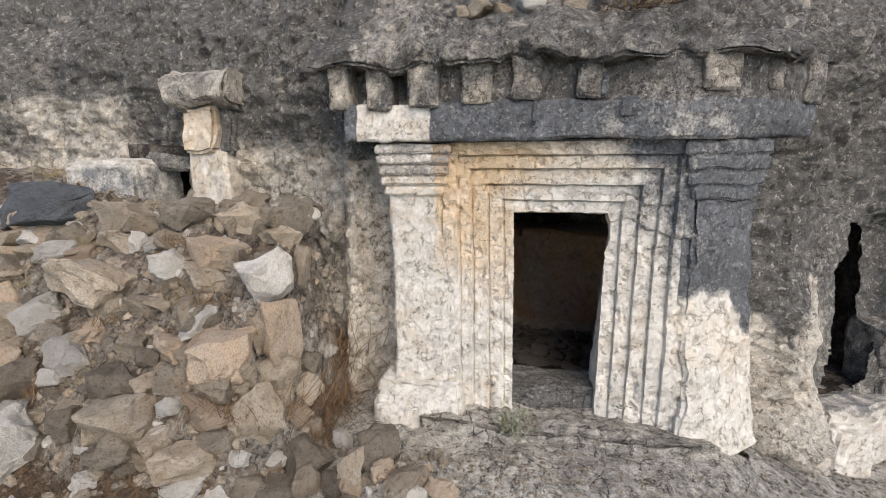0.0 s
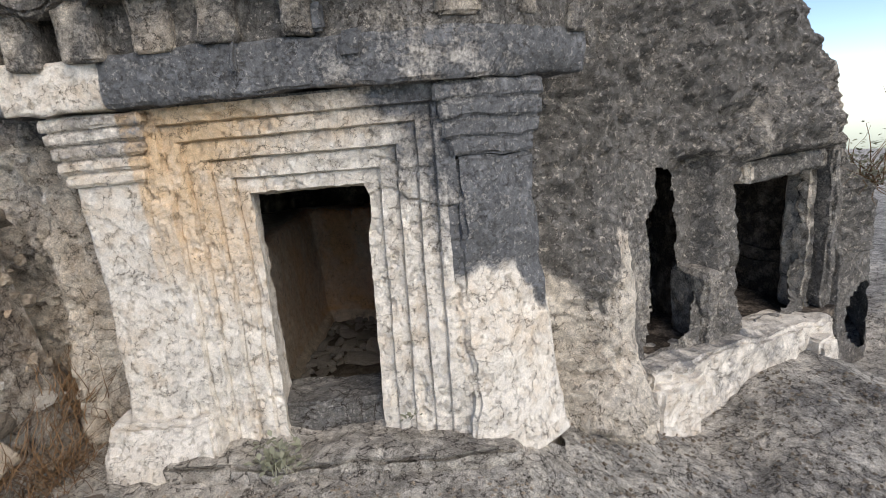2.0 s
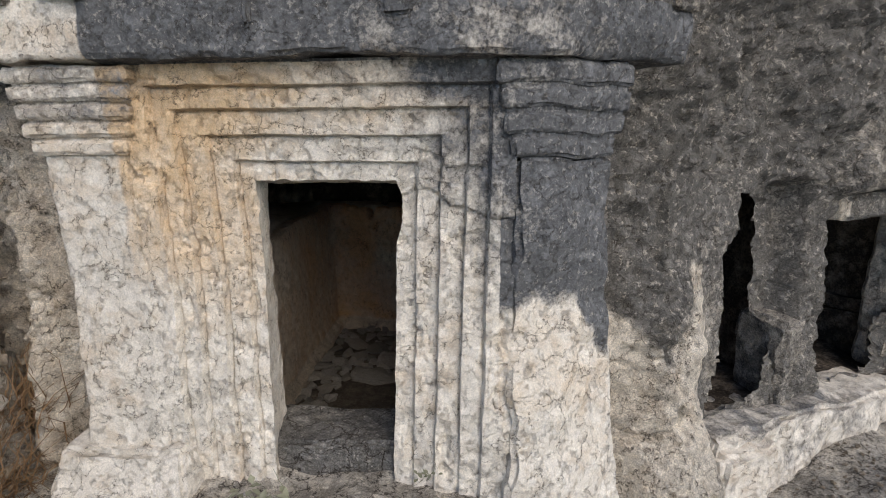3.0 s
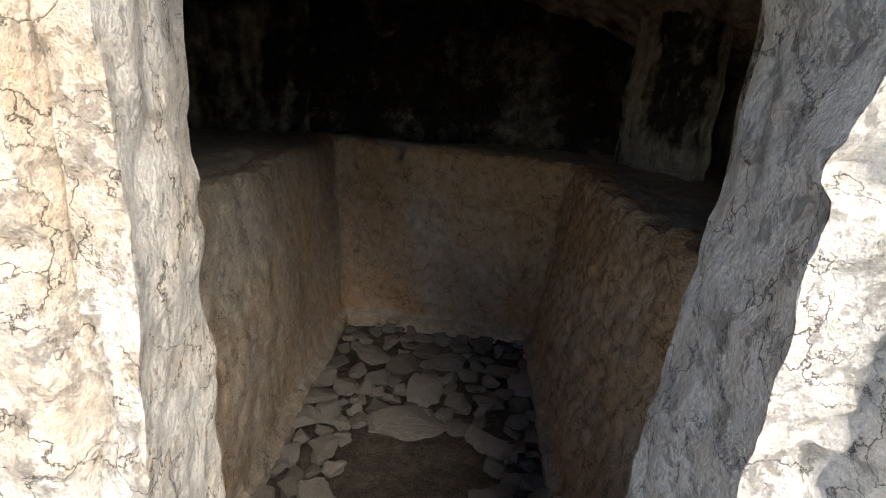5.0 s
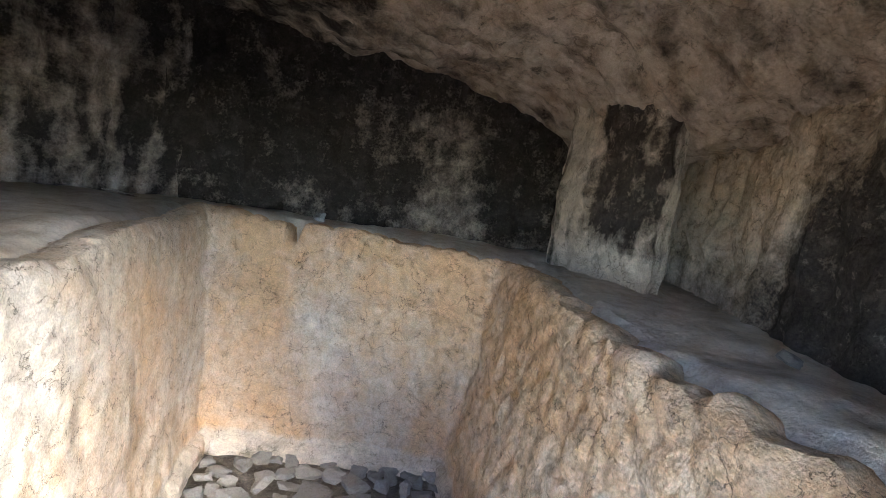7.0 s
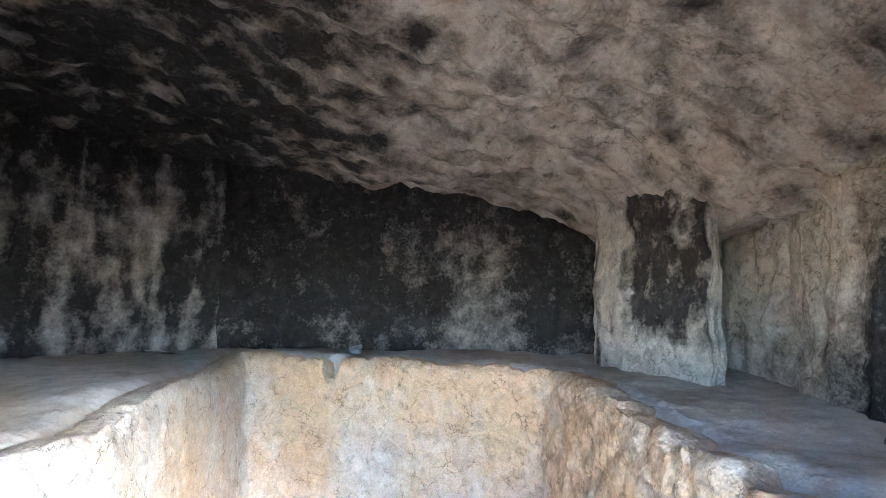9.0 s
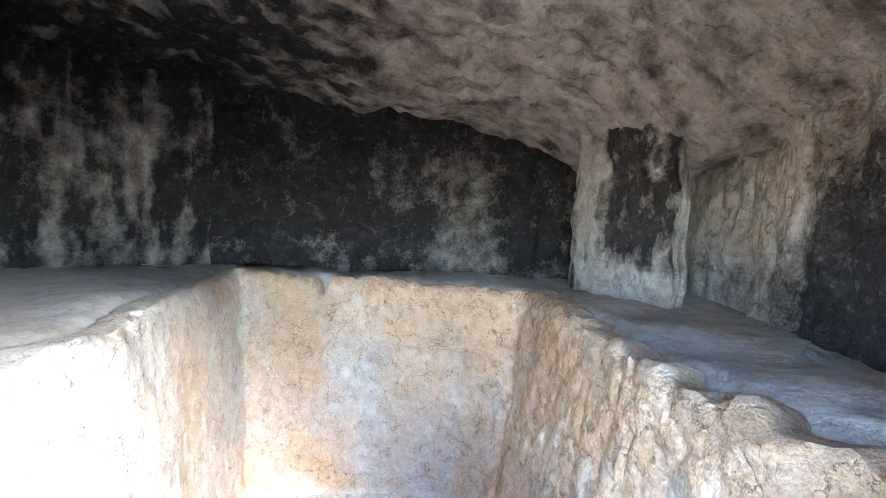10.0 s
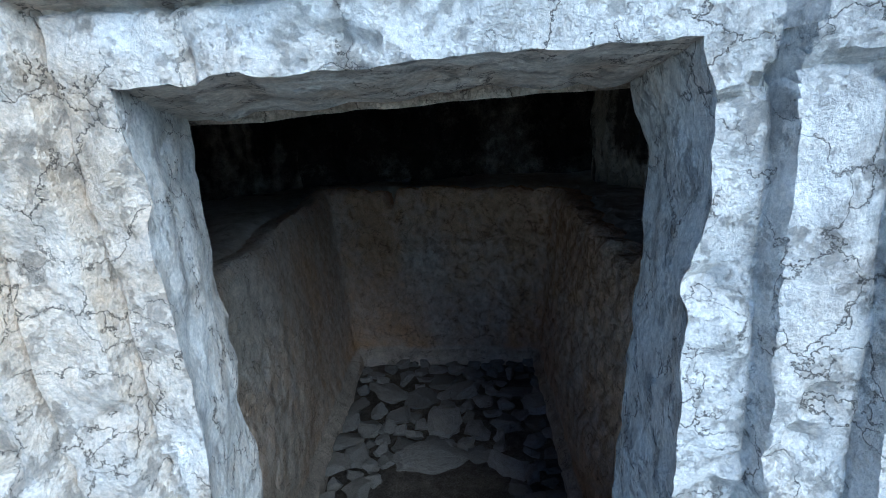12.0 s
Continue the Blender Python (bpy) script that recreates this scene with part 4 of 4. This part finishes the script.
def rubble(n, tone, label):
    """Small broken stones, too many to count, in one mesh."""
    src = CHIPS[tone]
    verts, faces = [], []
    for _ in range(n):
        x, y = rng.uniform(-4.0, -1.42), rng.uniform(-1.6, 0.15)
        if rng.random() < 0.25:
            x, y = rng.uniform(-2.2, -0.5), rng.uniform(-1.6, -0.6)
        w = rng.uniform(0.03, 0.10)
        m4 = pose(x, y, ground_at(x, y) + 0.12 * w, rng.uniform(0, 360), rng.uniform(0, 360), rng.uniform(0, 360)) @ Matrix.Diagonal((w, w * rng.uniform(0.6, 1), w * rng.uniform(0.5, 0.9), 1))
        me = rng.choice(src)
        k = len(verts)
        verts += [tuple(m4 @ v.co) for v in me.vertices]
        faces += [tuple(k + i for i in p.vertices) for p in me.polygons]
    return tagged(new("rubble", mesh_from("rubble", verts, faces, STONE[tone])), label, "rubble", kind="stuff")


rubble(520, "cream", "small cream limestone rubble on the bank")
rubble(420, "grey", "small grey limestone rubble on the bank")
rubble(140, "white", "small white limestone chips on the bank")
rubble(120, "ochre", "small ochre limestone rubble on the bank")
# stones caught on the ledge above the cornice
for x, w, tone in ((-0.62, 0.14, "cream"), (-0.50, 0.17, "cream"), (-0.37, 0.15, "ochre"), (-0.20, 0.22, "white"), (0.03, 0.17, "cream"), (-0.80, 0.10, "white"), (0.45, 0.12, "grey"), (0.62, 0.14, "cream"), (0.80, 0.12, "grey")):
    stone(x, 0.02 + 0.5 * max(0, x - 0.5), w, w * 0.7, tone, z=2.56, group="stones on the ledge")
# floor of the chamber: flat stones, one large slab
stone(-0.20, 1.60, 0.36, 0.07, "dusty", z=FLOOR, deep=0.24, group="chamber floor stones", turn=0.4)
taken = [(-0.20, 1.60, 0.20)]
tries = 0
while len(taken) < 120 and tries < 6000:
    tries += 1
    y = rng.uniform(0.6, 2.55)
    x = rng.uniform(foot_x(-1, y) + 0.05, foot_x(1, y) - 0.05)
    w = rng.choice((0.08, 0.10, 0.13, 0.16, 0.19, 0.22))
    if y < 1.6 and -0.45 < x < 0.15:
        continue
    if all(math.hypot(x - a, y - b) > 0.41 * (w + c) for a, b, c in taken):
        taken.append((x, y, w))
        stone(x, y, w, rng.uniform(0.035, 0.07), "dusty", z=FLOOR, group="chamber floor stones")
for x, y, w in ((-0.35, 2.9, 0.07), (-1.15, 0.95, 0.08), (0.92, 1.2, 0.06)):
    stone(x, y, w, w * 0.6, "dusty", z=RIM, group="stones on the benches")


# ---- gravel, dry plants ----
def gravel(name, n, area, size, mat, label):
    verts, faces = [], []
    for _ in range(n):
        x, y = rng.uniform(area[0], area[1]), rng.uniform(area[2], area[3])
        s = size * rng.uniform(0.4, 1.3)
        z = ground_at(x, y) + 0.2 * s
        k = len(verts)
        for dx, dy, dz in ((1, 0, 0), (0, 1, 0), (-1, 0, 0), (0, -1, 0), (0, 0, 0.8), (0, 0, -0.8)):
            verts.append((x + s * dx * rng.uniform(0.6, 1.2), y + s * dy * rng.uniform(0.6, 1.2), z + s * dz * rng.uniform(0.6, 1.2)))
        for a, b, c in ((0, 1, 4), (1, 2, 4), (2, 3, 4), (3, 0, 4), (1, 0, 5), (2, 1, 5), (3, 2, 5), (0, 3, 5)):
            faces.append((k + a, k + b, k + c))
    return tagged(new(name, mesh_from(name, verts, faces, mat, None, False)), label, "gravel", kind="stuff")


gravel("gravel", 1800, (-4.0, -1.35, -1.6, 0.2), 0.018, STONE["grey"], "grey gravel between the rubble")
gravel("gravel", 900, (-1.4, 0.2, -1.6, -0.5), 0.016, STONE["grey"], "grey gravel on the ledge")
gravel("gravel", 1500, (-1.3, 1.7, -1.5, -0.4), 0.011, STONE["cream"], "pale limestone chips on the ledge")
gravel("gravel", 900, (1.2, 3.6, -0.8, 1.2), 0.016, STONE["grey"], "grey gravel below the tombs")


def plain(name, a, b2, rough=0.9):
    m, nt, b = nodes_of(name)
    co = nt.nodes.new("ShaderNodeTexCoord").outputs["Object"]
    link(nt, blend(nt, ramp(nt, noise_fac(nt, co, 30, 4), 0.35, 0.65), a, b2), b.inputs["Base Color"])
    b.inputs["Roughness"].default_value = rough
    return m


TWIG = plain("dry_twig", (0.20, 0.12, 0.06), (0.10, 0.06, 0.035))
STRAW = plain("dry_straw", (0.36, 0.28, 0.15), (0.26, 0.2, 0.1))
LEAF = plain("dusty_green_leaf", (0.16, 0.165, 0.11), (0.24, 0.235, 0.17))


def strands(verts, faces, root, n, length, thick, spread, lift):
    for _ in range(n):
        p = Vector(root) + Vector((rng.gauss(0, spread * 0.4), rng.gauss(0, spread * 0.4), 0))
        d = Vector((rng.gauss(0, 1), rng.gauss(0, 1) - 0.3, lift * rng.uniform(0.3, 1.3))).normalized()
        step = length * rng.uniform(0.5, 1.2) / 5
        for i in range(6):
            r = thick * (1 - i / 6.5)
            k = len(verts)
            for a in (0, 2.09, 4.19):
                verts.append((p.x + r * math.cos(a), p.y + r * math.sin(a), p.z + 0.3 * r * math.sin(a * 2)))
            if i:
                for a in range(3):
                    b = (a + 1) % 3
                    faces.append((k - 3 + a, k - 3 + b, k + b, k + a))
            d = (d + Vector((rng.gauss(0, 0.3), rng.gauss(0, 0.3), rng.gauss(-0.05, 0.25)))).normalized()
            p = p + d * step


def brush(name, root, n, length, thick, spread, lift, mat, label, category="plant"):
    t = thing(name, label, category, where=root)
    verts, faces = [], []
    strands(verts, faces, (0, 0, 0), n, length, thick, spread, lift)
    part("tangle", mesh_from("tangle", verts, faces, mat), t)
    return t


def foliage(parent, n, reach, size, mat, low=0.0):
    """Small folded leaves round the stems."""
    verts, faces = [], []
    for _ in range(n):
        c = Vector((rng.gauss(0, reach * 0.45), rng.gauss(0, reach * 0.45), low + abs(rng.gauss(0, reach * 0.5))))
        a, tilt = rng.uniform(0, 6.28), rng.uniform(-0.3, 0.9)
        f = Vector((math.cos(a) * math.cos(tilt), math.sin(a) * math.cos(tilt), math.sin(tilt)))
        s = f.cross(Vector((0, 0, 1))).normalized()
        L, w = size * rng.uniform(0.6, 1.3), size * 0.3
        k = len(verts)
        verts += [tuple(c), tuple(c + f * L * 0.5 + s * w + Vector((0, 0, 0.1 * L))), tuple(c + f * L), tuple(c + f * L * 0.5 - s * w + Vector((0, 0, 0.1 * L))), tuple(c + f * L * 0.5)]
        faces += [(k, k + 1, k + 4), (k + 1, k + 2, k + 4), (k + 2, k + 3, k + 4), (k + 3, k, k + 4)]
    part("foliage", mesh_from("foliage", verts, faces, mat), parent)


for x, y, n, L in ((-1.46, -0.30, 70, 0.30), (-1.44, -0.15, 70, 0.34), (-1.50, -0.42, 60, 0.28), (-1.42, -0.52, 60, 0.22), (-1.55, -0.75, 50, 0.2), (-1.70, -0.95, 50, 0.16), (-1.52, 0.0, 60, 0.3), (-1.50, 0.05, 60, 0.35)):
    brush("dry_bush", (x, y, ground_at(x, y) - 0.02), n + 50, L * 1.2, 0.0035, 0.2, 1.0, TWIG, "tangle of dry brown twigs beside the rubble")
for x, y in ((-2.55, -0.75), (-2.0, -0.6), (-2.9, -1.0), (-2.1, -1.2), (-1.85, -0.98), (-3.2, -0.5), (-1.35, -0.75), (-2.45, -0.3)):
    brush("dry_bush", (x, y, ground_at(x, y)), 60, 0.18, 0.003, 0.22, 0.8, TWIG, "low tangle of dry brown twigs between the rubble stones")
for x, y in ((-3.9, 0.15), (-3.6, -0.05), (-4.2, 0.3), (-3.1, -0.35), (-2.6, -0.1), (-3.4, -0.6), (-2.2, -0.6), (-2.55, -0.95)):
    brush("grass_tuft", (x, y, ground_at(x, y) - 0.01), 60, 0.16, 0.0018, 0.16, 1.3, STRAW, "tuft of dry straw-coloured grass")
for x, y in ((0.30, 0.08), (0.48, 0.10), (0.85, 0.3), (0.66, 0.15), (0.40, 0.0), (0.75, 0.18)):
    brush("dry_bush", (x, y, 2.56), 90, 0.22, 0.0025, 0.2, 0.5, TWIG, "dry brown brush on the ledge")
herb = brush("herb", (-0.23, -0.33, 0.15), 26, 0.14, 0.003, 0.12, 1.0, LEAF, "dusty grey-green herb at the doorstep")
foliage(herb, 70, 0.12, 0.05, LEAF)
herb = brush("herb", (0.40, -0.18, 0.28), 6, 0.05, 0.002, 0.03, 1.0, LEAF, "small dark herb at the door jamb")
foliage(herb, 12, 0.03, 0.03, LEAF)
px, py, pz = at(4.86, -0.10, 0.85)
shrub = brush("shrub", (px, py, pz), 70, 0.75, 0.006, 0.16, 0.9, TWIG, "half-dry shrub on the skyline", "shrub")
foliage(shrub, 500, 0.30, 0.05, LEAF, 0.0)
